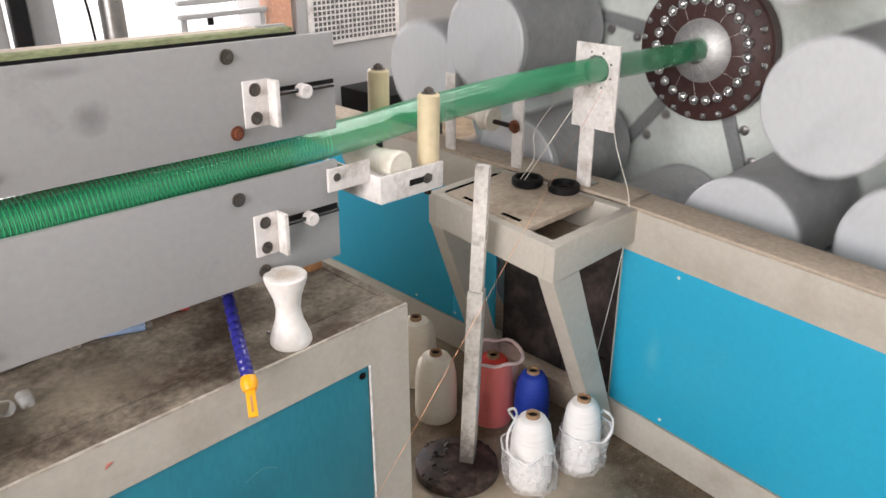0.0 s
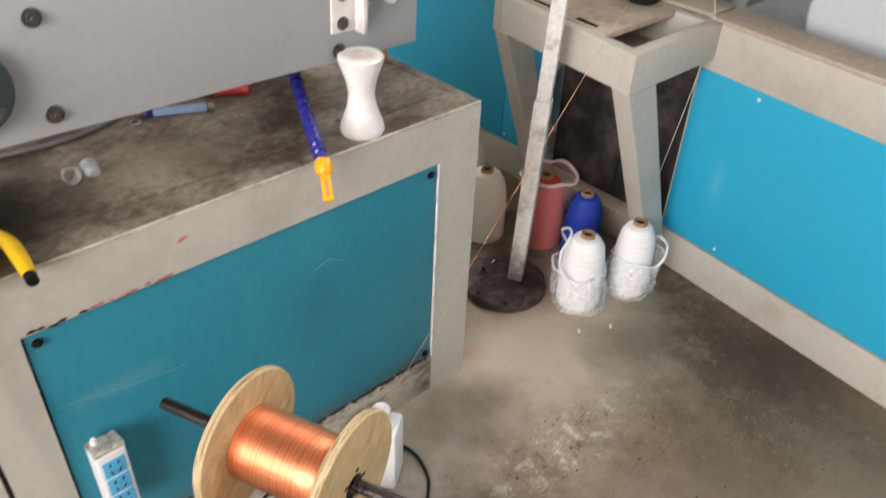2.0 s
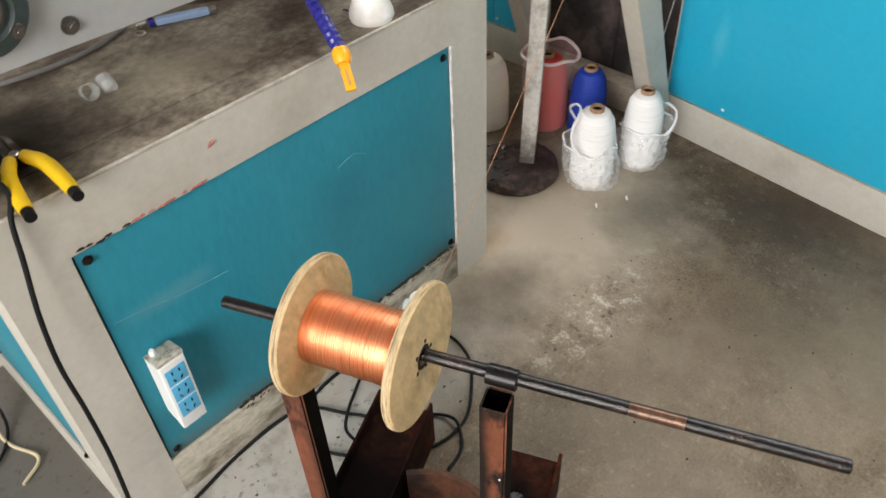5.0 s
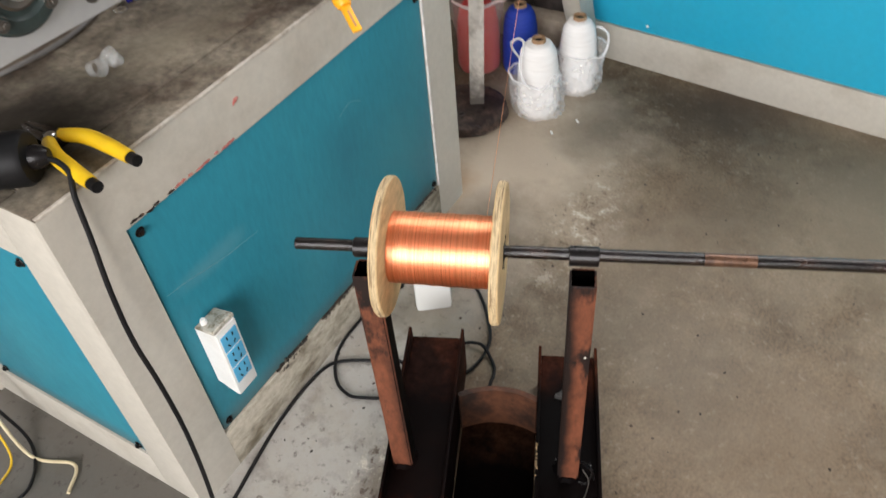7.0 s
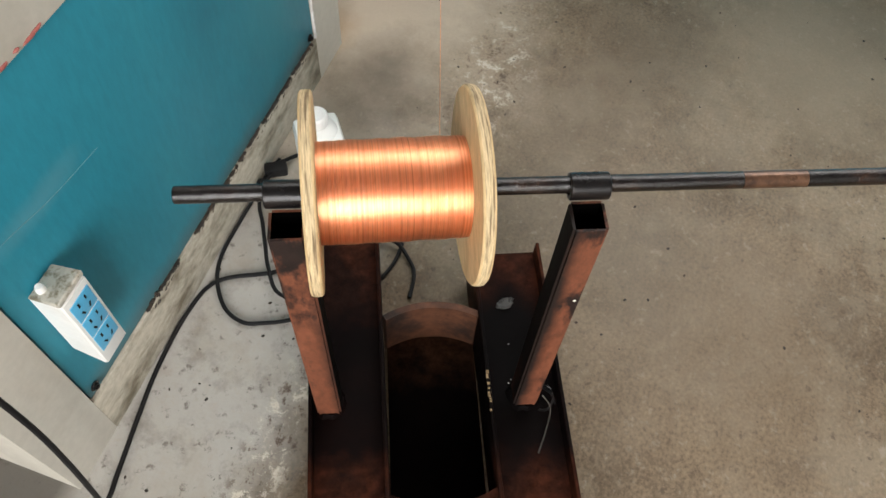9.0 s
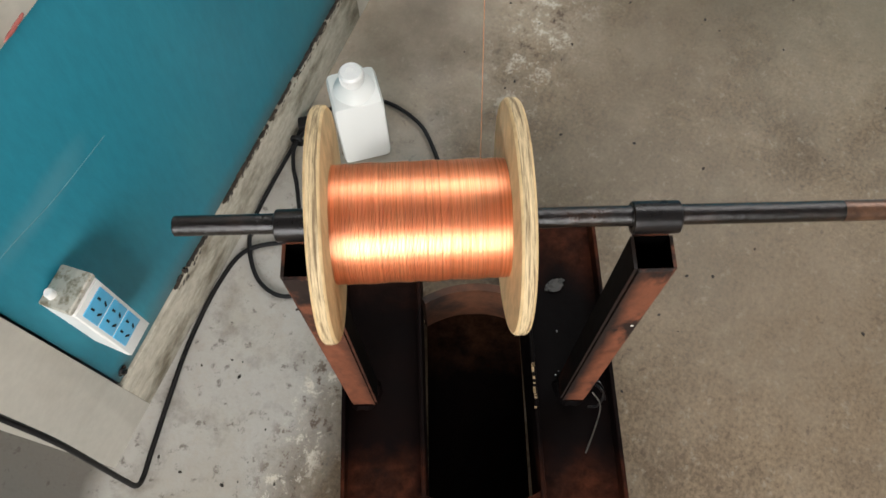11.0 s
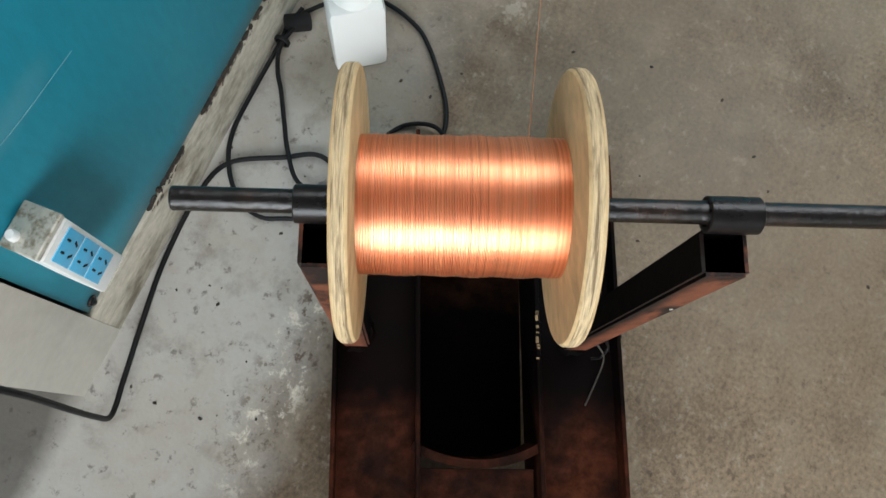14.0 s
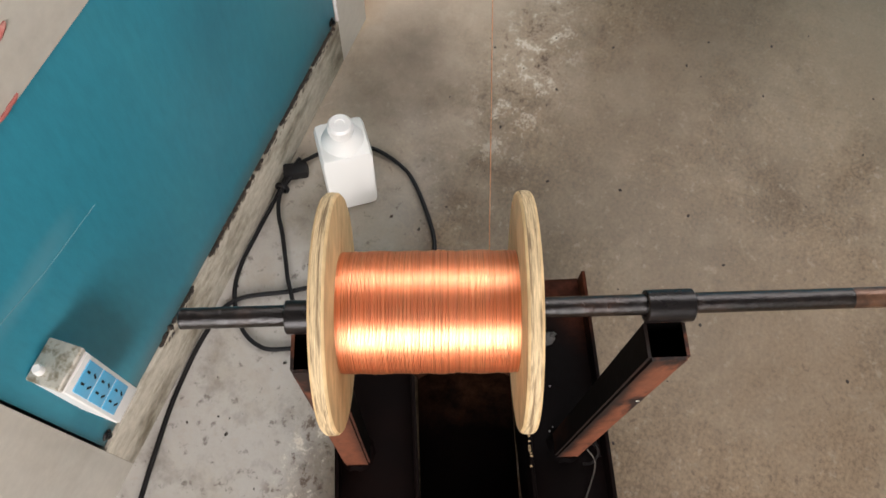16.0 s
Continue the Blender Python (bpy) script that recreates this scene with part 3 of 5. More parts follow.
end_panel = part("end_panel", box(X0 + 0.004, X0 + 0.011, 0.102, DEEP - 0.092, 0.112, 0.638, 0.0015), M_BLUE_DULL, bench, "teal-blue end panel")
for y in (0.12, DEEP - 0.11):
    for z in (0.13, 0.62):
        add_bolt(end_panel, X0 + 0.003, y, z, 0.006, M_DARK_STEEL, Matrix.Rotation(radians(-90), 4, "Y"), "screw")
part("far_end", box(LEN - 0.012, LEN, 0.012, DEEP, 0, TALL - 0.004, 0.0015), M_BEIGE, bench)
part("back", box(0.012, LEN - 0.012, DEEP - 0.012, DEEP, 0, TALL - 0.004, 0), M_BEIGE, bench)
for nm, x0, x1, y0, y1 in (("top_front_strip", X0, LEN, 0, 0.072), ("top_end_strip", X0, 0.05, 0.0745, DEEP), ("top_sheet", 0.0525, LEN - 0.025, 0.0745, DEEP), ("top_end_strip", LEN - 0.0225, LEN, 0.0745, DEEP)):
    part(nm, box(x0, x1, y0, y1, TALL - 0.004, TALL, 0.0012), M_TOP, bench, "oil-stained dusty steel top")
part("worn_edge", box(X0 + 0.001, LEN - 0.001, -0.0012, 0.0045, TALL - 0.003, TALL + 0.0007, 0.0006), M_WORN_EDGE, bench, "pale worn edge of the top")
part("panel_lip", box(px1 - 0.002, px1 + 0.002, -0.0015, 0.0035, pz0 + 0.004, pz1 - 0.002, 0.0005), M_WHITE_METAL, bench, "bright folded lip beside the panel")
grime = bmesh.new()
random.seed(3)
for i in range(420):
    gx = px0 + (px1 - px0) * random.random()
    k = noise.noise((gx * 11, 0, 0)) + 0.6 * noise.noise((gx * 37, 4, 0)) + (0.15 if gx > 0.3 else -0.15)
    if k < 0:
        continue
    bmesh.ops.create_icosphere(grime, subdivisions=1, radius=1, matrix=Matrix.LocRotScale((gx, 0.003, pz0 + random.uniform(-0.012, 0.006) * (0.4 + k)), None, (random.uniform(0.003, 0.012), 0.004, random.uniform(0.0015, 0.006) * (0.5 + k))))
for pts in ([(0.139, 0.0038, 0.487), (0.19, 0.0036, 0.479), (0.261, 0.0036, 0.462), (0.351, 0.0038, 0.450)], [(0.62, 0.0038, 0.52), (0.66, 0.0036, 0.53), (0.69, 0.0038, 0.515)]):
    part("scratch", sweep(pts, 0.00045, 5, 5), M_SCRATCH, pan, "faint pale scratch")
tagged(part("grime", grime, M_BLACK_OIL, bench, "dark oily grime along the panel's lower edge"), kind="stuff")
random.seed(17)
for k in range(15):
    sx = 0.135 + 0.0148 * k
    if k in (4, 11):
        continue
    dx, z = random.uniform(0.008, 0.020), pz1 + random.uniform(0.0015, 0.0055)
    b = sweep([(sx, -0.0006, z), (sx + dx * 0.5, -0.0009, z + random.uniform(-0.0012, 0.0016)), (sx + dx, -0.0006, z)], 0.0016, 6, 4, radius=lambda i, n: 0.0004 + 0.0018 * math.sin(math.pi * i / n))
    part("paint_mark", b, M_SMEAR if k > 5 else M_RUST, bench, "smear of dull red paint")
part("paint_mark", sweep([(0.377, -0.0006, 0.700), (0.384, -0.0010, 0.7065), (0.391, -0.0006, 0.708)], 0.002, 6, 4, radius=lambda i, n: 0.0006 + 0.0026 * math.sin(math.pi * i / n)), M_SMEAR, bench, "smear of dull red paint")

PL = 0.085  # front face of the puller's plates
puller = thing("hose_puller", "light grey belt puller gripping a green hose, on the cabinet", "machine", Matrix.Translation((0.94, 0, 0.99)) @ Matrix.Rotation(radians(1.5), 4, "Y") @ Matrix.Translation((-0.94, 0, -0.99)))
for nm, z0, z1, x1 in (("lower_plate", 0.872, 1.076, 0.943), ("upper_plate", 1.138, 1.320, 0.945)):
    pl = part(nm, box(0.0, x1, PL, PL + 0.012, z0, z1, 0.002), M_GREY, puller, "light grey painted steel plate with smudges")
    part(nm.replace("plate", "rear_plate"), box(0.0, x1, 0.235, 0.247, z0, z1, 0.002), M_GREY, puller)
    bolts = ((0.720, 1.046), (0.762, 0.892), (0.277, 1.038), (0.277, 0.902), (0.09, 0.93)) if nm == "lower_plate" else ((0.722, 1.298), (0.730, 1.166), (0.33, 1.17), (0.15, 1.29))
    for x, z in bolts:
        add_bolt(pl, x, PL, z, 0.0092, M_RUST if (x, z) == (0.730, 1.166) else M_BOLT)
    zc = z0 + 0.094 if nm == "lower_plate" else z0 + 0.075
    br = part("tension_bracket", box(0.745, 0.800, PL - 0.006, PL - 0.0005, zc - 0.041, zc + 0.041, 0.0015), M_WHITE_METAL, pl, "white bolted tension bracket")
    part("lip", box(0.792, 0.800, PL - 0.034, PL - 0.007, zc - 0.041, zc + 0.041, 0.001), M_WHITE_METAL, br)
    for dz in (-0.025, 0.025):
        add_bolt(br, 0.767, PL - 0.006, zc + dz, 0.0082)
    part("slot", box(0.818, x1 - 0.004, PL - 0.0015, PL + 0.001, zc + 0.006, zc + 0.022, 0.0005), M_BLACK, pl)
    part("screw_rod", lathe(rod(0.004, 0.125, 0.0005), 10, "x", m=Matrix.Translation((0.804, PL - 0.016, zc + 0.014))), M_DARK_STEEL, pl)
    part("knob", lathe(rod(0.013, 0.024, 0.002), 20, m=Matrix.Translation((0.862, PL - 0.004, zc + 0.012)) @ FACE_FRONT), M_WHITE_METAL, pl, "white round adjusting knob")
for nm, z0, z1 in (("lower_belt", 0.93, 1.052), ("upper_belt", 1.145, 1.29)):
    part(nm, box(0.02, 0.92, PL + 0.02, 0.228, z0, z1, 0.03), M_BLACK, puller)
part("felt_cover", box(0.0, 0.868, PL + 0.014, 0.125, 1.290, 1.334, 0.005), M_BELT, puller, "grimy green felt cover strip")
# thin black strip that draws the shadow line below the felt
part("cover_shadow", box(0.0, 0.872, PL + 0.0125, PL + 0.0138, 1.317, 1.3255, 0), M_BLACK, puller)
part("top_cover", box(0.0, 0.862, 0.127, 0.234, 1.280, 1.322, 0.004), M_BEIGE_DUSTY, puller)
part("back_wall", box(0.06, 0.94, 0.43, 0.442, TALL, 1.07, 0.002), M_BEIGE_DUSTY, puller)
for x in (0.07, 0.925):
    part("cross_plate", box(x - 0.006, x + 0.006, 0.25, 0.429, 0.90, 1.05, 0.001), M_GREY, puller)
FLC = Matrix.Translation((0.170, PL, 0.962)) @ FACE_FRONT
fl = part("bearing_flange", lathe([(0, 0), (0.060, 0), (0.063, 0.004), (0.063, 0.014), (0.058, 0.020), (0.042, 0.022), (0.038, 0.016), (0, 0.016)], 36, m=FLC), M_BEARING, puller, "dark green round bearing housing")
part("bearing_ring", lathe([(0, 0.0162), (0.031, 0.0162), (0.031, 0.019), (0.027, 0.021), (0.022, 0.019), (0, 0.019)], 28, m=FLC), M_BOLT, fl)
part("shaft_end", lathe([(0, 0.0192), (0.018, 0.0192), (0.018, 0.025), (0.016, 0.027), (0.009, 0.027), (0.008, 0.022), (0, 0.022)], 24, m=FLC), M_HUB, fl, "dull steel shaft end")
for k in range(4):
    a = radians(45 + 90 * k)
    add_bolt(fl, 0.170 + 0.050 * math.cos(a), PL - 0.020, 0.962 + 0.050 * math.sin(a), 0.007)
# guide rollers at the entry
gb = part("entry_bracket", box(0.915, 1.02, PL - 0.008, PL - 0.001, 1.015, 1.062, 0.001), M_WHITE_METAL, puller, "white angle bracket for the guide rollers")
box_b = bmesh.new()
box(1.02, 1.20, 0.045, 0.052, 0.972, 1.03, 0.001, box_b)
box(1.02, 1.20, 0.052, 0.235, 0.972, 0.979, 0.001, box_b)
box(1.02, 1.027, 0.052, 0.235, 0.979, 1.03, 0.001, box_b)
tray = part("roller_tray", box_b, M_WHITE_METAL, puller, "white sheet-metal tray")
part("tray_slot", box(1.10, 1.165, 0.0435, 0.0455, 0.995, 1.008, 0.0005), M_BLACK, tray)
add_bolt(tray, 1.15, 0.0435, 1.002, 0.008)
add_bolt(gb, 0.935, PL - 0.008, 1.043, 0.006)
part("flat_roller", lathe([(0, 0), (0.030, 0.0), (0.034, 0.006), (0.026, 0.08), (0.034, 0.154), (0.03, 0.16), (0, 0.16)], 28, "y", m=Matrix.Translation((1.09, 0.06, 1.035))), M_IVORY, puller, "ivory hourglass support roller")
for x, y, z in ((1.183, 0.075, 1.02), (1.172, 0.225, 1.05)):
    r = part("upright_roller", lathe([(0, 0), (0.021, 0), (0.024, 0.004), (0.024, 0.151), (0.021, 0.155), (0, 0.155)], 24, m=Matrix.Translation((x, y, z))), M_CREAM, puller, "cream nylon upright roller")
    add_bolt(r, x, y, z + 0.154, 0.011, turn=Matrix.Identity(4))
    part("pin", lathe(rod(0.008, 0.07, 0.001), 12, m=Matrix.Translation((x, y, z - 0.069))), M_DARK_STEEL, r)

# ---- the hose ----
HOSE = [(-0.5, 0.134, 1.106), (0.0, 0.134, 1.106), (0.4, 0.133, 1.102), (0.95, 0.136, 1.100), (1.2, 0.147, 1.104), (1.5, 0.138, 1.113), (1.87, 0.120, 1.112), (2.2, 0.113, 1.102), (2.56, 0.110, 1.101)]
hose = thing("green_hose", "clear green reinforced pvc hose leaving the spiral machine", "hose")
part("wall", sweep(HOSE, 0.0345, 28, 10), M_HOSE, hose)


def rings_along(points, gap, r, wire):
    line = smooth_line(points, 120)
    b = bmesh.new()
    turn = 0.0
    side = Vector((0, 1, 0))
    helix = []
    for p, q in zip(line, line[1:]):
        step = (q - p).length
        ahead = (q - p).normalized()
        k = max(1, round(step / gap * 26))
        for i in range(k):
            turn += step / k / gap * 2 * math.pi
            c = p + (q - p) * (i / k)
            u = (side - ahead * side.dot(ahead)).normalized()
            helix.append(c + r * (math.cos(turn) * u + math.sin(turn) * ahead.cross(u)))
    return sweep(helix, wire, 4, 0, b)


part("spiral_rib", rings_along(HOSE[1:4], 0.0085, 0.0340, 0.00085), M_HOSE_WIRE, hose, "pale spiral reinforcement of the hose")

# ---- things on the cabinet ----
spool = whole("bobbin_roller", lathe([(0, 0), (0.038, 0), (0.041, 0.006), (0.040, 0.016), (0.027, 0.053), (0.0235, 0.076), (0.027, 0.100), (0.040, 0.138), (0.041, 0.146), (0.038, 0.149), (0.009, 0.149), (0.008, 0.146), (0, 0.146)], 36, m=Matrix.Translation((0.776, 0.043, TALL))), M_BOBBIN, "white hourglass nylon roller standing on the cabinet", "roller")
pin = whole("metal_pin", lathe(rod(0.005, 0.045, 0.001), 12, m=Matrix.Translation((0.757, 0.098, TALL + 0.005)) @ Matrix.Rotation(radians(-80), 4, "Z") @ Matrix.Rotation(radians(90), 4, "Y")), M_CHROME, "small bright metal pin lying by the roller", "pin")

whole("wooden_block", box(0.985, 1.022, 0.27, 0.33, TALL, TALL + 0.032, 0.002), M_WOOD_END, "small orange wooden block on the cabinet", "block")
coolant = thing("coolant_nozzle", "deep blue jointed coolant hose with an orange nozzle", "hose")
line = smooth_line([(0.752, 0.245, 0.880), (0.729, 0.19, 0.835), (0.690, 0.10, 0.803), (0.655, 0.022, 0.791), (0.629, -0.041, 0.774)], 4)
for p, q in zip(line, line[1:]):
    s = (q - p).length
    part("segment", lathe([(0, 0), (0.0085, 0), (0.0125, s * 0.3), (0.0125, s * 0.75), (0.009, s * 1.02), (0, s * 1.02)], 16, m=between(p, q)), M_INDIGO, coolant)
p, q = Vector((0.629, -0.041, 0.774)), Vector((0.601, -0.094, 0.727))
part("collar", lathe([(0, -0.004), (0.013, -0.004), (0.0155, 0.004), (0.0155, 0.012), (0.012, 0.022), (0, 0.022)], 18, m=between(p, q)), M_ORANGE, coolant)
part("flat_nozzle", box(-0.0085, 0.0085, -0.004, 0.004, 0.018, 0.070, 0.002, m=between(p, q)), M_ORANGE, coolant, "orange flat nozzle tip")
part("nozzle_slot", box(-0.002, 0.002, -0.0045, 0.0045, 0.032, 0.062, 0, m=between(p, q)), M_WOOD_END, coolant)


def pliers():
    t = thing("pliers", "cutting pliers with worn yellow grips, lying open", "pliers", pose(0.142, 0.105, TALL + 0.012, 0, 0, -6))
    for s in (-1, 1):
        g = part("grip", sweep([(s * 0.010, -0.012, 0.006), (s * 0.024, -0.05, 0.008), (s * 0.029, -0.09, 0.006), (s * 0.031, -0.135, 0.002)], 0.0075, 12, 6, radius=lambda i, n: 0.0075 + 0.0040 * math.sin(math.pi * (0.15 + 0.7 * i / n))), M_YELLOW, t, "worn yellow plastic grip")
        part("grip_end", sweep([(s * 0.031, -0.130, 0.002), (s * 0.0312, -0.143, 0.001), (s * 0.0315, -0.150, 0.001)], 0.0085, 12, 4), M_BLACK, g)
        part("jaw", prism([(0, -0.008), (s * 0.015, -0.008), (s * 0.014, 0.008), (0, 0.008)], -0.02, 0.03, 0.002), M_DARK_STEEL, t)
        part("jaw_tip", sweep([(s * 0.006, 0.028, 0), (s * 0.0055, 0.05, 0), (s * 0.002, 0.068, 0)], 0.006, 10, 4, radius=lambda i, n: 0.0075 - 0.004 * i / n), M_DARK_STEEL, t)
    part("pivot", lathe(rod(0.008, 0.02, 0.002), 16, m=Matrix.Translation((0, 0, -0.010))), M_STEEL, t)
    return t


pliers()
motor = thing("small_motor", "black round motor body with its power cable, on the cabinet", "motor")
a, c = Vector((0.000, 0.165, TALL + 0.039)), Vector((0.086, 0.050, TALL + 0.039))
part("body", lathe([(0, 0), (0.033, 0), (0.037, 0.006), (0.037, 0.130), (0.033, 0.137), (0.02, 0.138), (0, 0.138)], 32, m=between(a, c)), M_BLACK, motor)
part("cable_gland", lathe([(0, 0.136), (0.017, 0.136), (0.015, 0.150), (0.009, 0.160), (0, 0.160)], 18, m=between(a, c)), M_COLLAR, motor)
part("cable", sweep([(0.089, 0.040, 0.788), (0.094, 0.022, 0.784), (0.092, 0.004, 0.772), (0.078, -0.008, 0.748), (0.065, -0.020, 0.69), (0.047, -0.034, 0.61), (0.036, -0.045, 0.52), (0.035, -0.055, 0.42), (0.031, -0.063, 0.31), (0.022, -0.067, 0.20), (0.014, -0.063, 0.10), (0.011, -0.056, 0.03), (0.026, -0.049, 0.006), (0.058, -0.042, 0.005), (0.09, -0.036, 0.005), (0.15, -0.025, 0.006), (0.24, -0.011, 0.006), (0.345, -0.008, 0.006), (0.415, -0.026, 0.006), (0.46, -0.10, 0.006), (0.485, -0.15, 0.006), (0.46, -0.21, 0.006), (0.41, -0.26, 0.006), (0.36, -0.30, 0.006)], 0.0039, 10, 8), M_BLACK, motor, "black power cable hanging to the floor")
for x, y, tip in ((0.300, 0.190, 70), (0.333, 0.190, -60)):
    whole("clear_cup", lathe([(0.010, 0), (0.012, 0.003), (0.0145, 0.026), (0.013, 0.026), (0.0095, 0.004), (0.010, 0)], 16, wobble=0.12, freq=5, m=Matrix.Translation((x, y, TALL + 0.014)) @ Matrix.Rotation(radians(tip), 4, "X") @ Matrix.Translation((0, 0, -0.014))), M_CLEAR, "small clear plastic cup lying on the dusty top", "cup", "clear cups")
knife = thing("utility_knife", "pale blue utility knife lying under the puller", "knife", pose(0.550, 0.316, TALL + 0.009, 0, 0, -24))
part("handle", box(-0.045, 0.052, -0.0085, 0.0085, -0.008, 0.004, 0.003), M_LIGHT_BLUE, knife)
part("grip_end", box(-0.058, -0.047, -0.009, 0.009, -0.008, 0.005, 0.003), M_INDIGO, knife)
part("slider", box(0.054, 0.066, -0.007, 0.007, -0.008, 0.003, 0.002), M_STEEL, knife)
part("blade_guard", box(-0.080, -0.060, -0.009, 0.009, -0.007, 0.006, 0.003), M_CHROME, knife)
snips = thing("red_handled_tool", "red-handled hand tool lying under the puller", "tool", pose(0.658, 0.332, TALL + 0.012, 0, 0, -27))
part("handle", sweep([(-0.02, 0, 0), (-0.005, 0.004, 0), (0.025, 0.004, 0), (0.048, -0.002, 0)], 0.013, 12, 5), M_RED, snips)
part("shank", sweep([(-0.06, 0.004, -0.002), (-0.04, 0.002, -0.001), (-0.021, 0, 0)], 0.007, 8, 4), M_CREAM, snips)
whole("steel_ring", lathe(pipe(0.0115, 0.0068, 0.007), 24, m=Matrix.Translation((0.466, 0.318, TALL))), M_CHROME, "bright steel ring lying on the dusty top", "ring")
whole("grey_cable", sweep([(0.16, 0.36, 0.757), (0.24, 0.335, 0.757), (0.33, 0.325, 0.757), (0.40, 0.335, 0.757), (0.46, 0.36, 0.757)], 0.0042, 8, 8), M_GREY_CABLE, "grey cable lying under the puller", "cable")

# ---- socket strip on the front panel ----
strip = thing("socket_strip", "white three-gang socket strip with blue sockets, on the panel", "socket strip", pose(0.1825, 0.004, 0.315, 90, 0, 1.0))
body = prism([(0.001, -0.074), (0.049, -0.092), (0.049, 0.078), (0.001, 0.074)], -0.0245, 0.0245, 0.0025)
body.transform(Matrix(((0, 1, 0, 0), (0, 0, 1, 0), (1, 0, 0, 0), (0, 0, 0, 1))))
part("body", body, M_WHITE, strip)
part("face_plate", box(-0.0235, 0.0235, -0.088, 0.076, 0.0485, 0.0505, 0.0008), M_WHITE, strip)
for i in range(3):
    f = part("socket", box(-0.019, 0.019, -0.058 + i * 0.042, -0.020 + i * 0.042, 0.0503, 0.0520, 0.0008), M_SOCKET_BLUE, strip, "light blue socket insert")
    for sx, sy, rot in ((-0.007, 0.009, 0), (0.007, 0.009, 0), (-0.007, -0.009, 25), (0.007, -0.009, -25)):
        m = Matrix.Translation((sx, -0.039 + i * 0.042 + sy, 0.0520)) @ Matrix.Rotation(radians(rot), 4, "Z")
        part("slot", box(-0.0014, 0.0014, -0.004, 0.004, -0.0005, 0.0004, 0, m=m), M_BLACK, f)
cap = prism([(0.002, 0.0745), (0.0495, 0.0785), (0.0495, 0.0885), (0.004, 0.078)], -0.0255, 0.0255, 0.0015)
cap.transform(Matrix(((0, 1, 0, 0), (0, 0, 1, 0), (1, 0, 0, 0), (0, 0, 0, 1))))
part("end_cap", cap, M_CAP_DUST, strip, "dusty speckled end cap")
part("cord_inlet", lathe([(0, 0), (0.006, 0), (0.006, 0.010), (0.0045, 0.014), (0, 0.014)], 14, m=Matrix.Translation((-0.012, 0.078, 0.016)) @ Matrix.Rotation(radians(-90), 4, "X")), M_WHITE, strip)

# ---- reel stand ----
STAND = pose(0.248, -0.326, 0, 0, 0, -67.32)
stand = thing("reel_stand", "rusty welded reel stand of square tubes on beams", "stand", STAND)
AX_Y, AX_Z = 0.025, 0.621


WEB = 0.097
SKEW = Matrix.Rotation(radians(1.0), 4, "Z")  # the beams run slightly askew to the shaft


def beam(x0, x1, y0, y1):
    b = bmesh.new()
    t = 0.006
    box(x0, x0 + t, y0, y1, 0, 0.129, 0.0018, b)
    box(x1 - t, x1, y0, y1, 0, 0.129, 0.0018, b)
    box(x0 + t, x1 - t, y0, y1, 0.089, WEB, 0, b)
    b.transform(SKEW)
    return b


part("beam", beam(-0.030, 0.085, -0.40, 0.285), M_RUST_BEAM, stand, "dark rusty steel beam")
part("beam", beam(0.239, 0.354, -0.40, 0.250), M_RUST_BEAM, stand, "dark rusty steel beam")


def square_tube(cx, cy, w, z0, z1):
    b = bmesh.new()
    h, i = w / 2, w / 2 - 0.003
    co = [(-1, -1), (1, -1), (1, 1), (-1, 1)]
    vs = [[b.verts.new((cx + sx * k, cy + sy * k, z)) for sx, sy in co] for k, z in ((h, z0), (h, z1), (i, z1), (i, z1 - 0.12))]
    for lo, hi in zip(vs, vs[1:]):
        for k in range(4):
            b.faces.new((lo[k], lo[(k + 1) % 4], hi[(k + 1) % 4], hi[k]))
    b.faces.new(vs[3])
    e = [x for x in b.edges if abs(x.verts[0].co.z - x.verts[1].co.z) > 0.2 and max(abs(x.verts[0].co.x - cx), 0) > i + 0.001]
    bmesh.ops.bevel(b, geom=e, offset=0.003, segments=2, affect="EDGES")
    return b


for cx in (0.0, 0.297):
    ps = part("post", square_tube(cx, 0.0, 0.036, WEB, 0.601), [M_RUST, M_POST_SIDE, M_BLACK_DEEP], stand, "rusty square tube post with shade painted black on its sides")
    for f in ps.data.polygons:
        # faces turned along x take the painted shade
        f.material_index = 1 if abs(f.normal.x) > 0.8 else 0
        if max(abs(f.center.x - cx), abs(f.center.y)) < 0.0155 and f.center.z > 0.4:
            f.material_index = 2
    part("tube_inside", box(cx - 0.0145, cx + 0.0145, -0.0145, 0.0145, 0.40, 0.574, 0), M_BLACK_DEEP, ps)
    part("bearing_collar", lathe(pipe(0.0140, 0.0092, 0.040), 28, "x", m=Matrix.Translation((cx - 0.020, AX_Y - 0.001, AX_Z - 0.002))), M_COLLAR, ps, "black steel bearing collar")
    part("weld", lathe([(0, 0), (0.026, 0), (0.0235, 0.005), (0.021, 0.008), (0, 0.008)], 22, m=Matrix.Translation((cx, 0, WEB)), wobble=0.22, freq=5), M_RUST_BEAM, ps)


def arc(r0, r1, a0, a1, z0, z1):
    b = bmesh.new()
    k = 20
    cols = []
    for i in range(k + 1):
        a = radians(a0 + (a1 - a0) * i / k)
        cols.append([b.verts.new((0.162 + r * math.cos(a), r * math.sin(a), z)) for r, z in ((r0, z0), (r1, z0), (r1, z1), (r0, z1))])
    for lo, hi in zip(cols, cols[1:]):
        for j in range(4):
            b.faces.new((lo[j], lo[(j + 1) % 4], hi[(j + 1) % 4], hi[j]))
    b.faces.new(cols[0])
    b.faces.new(cols[-1][::-1])
    return b


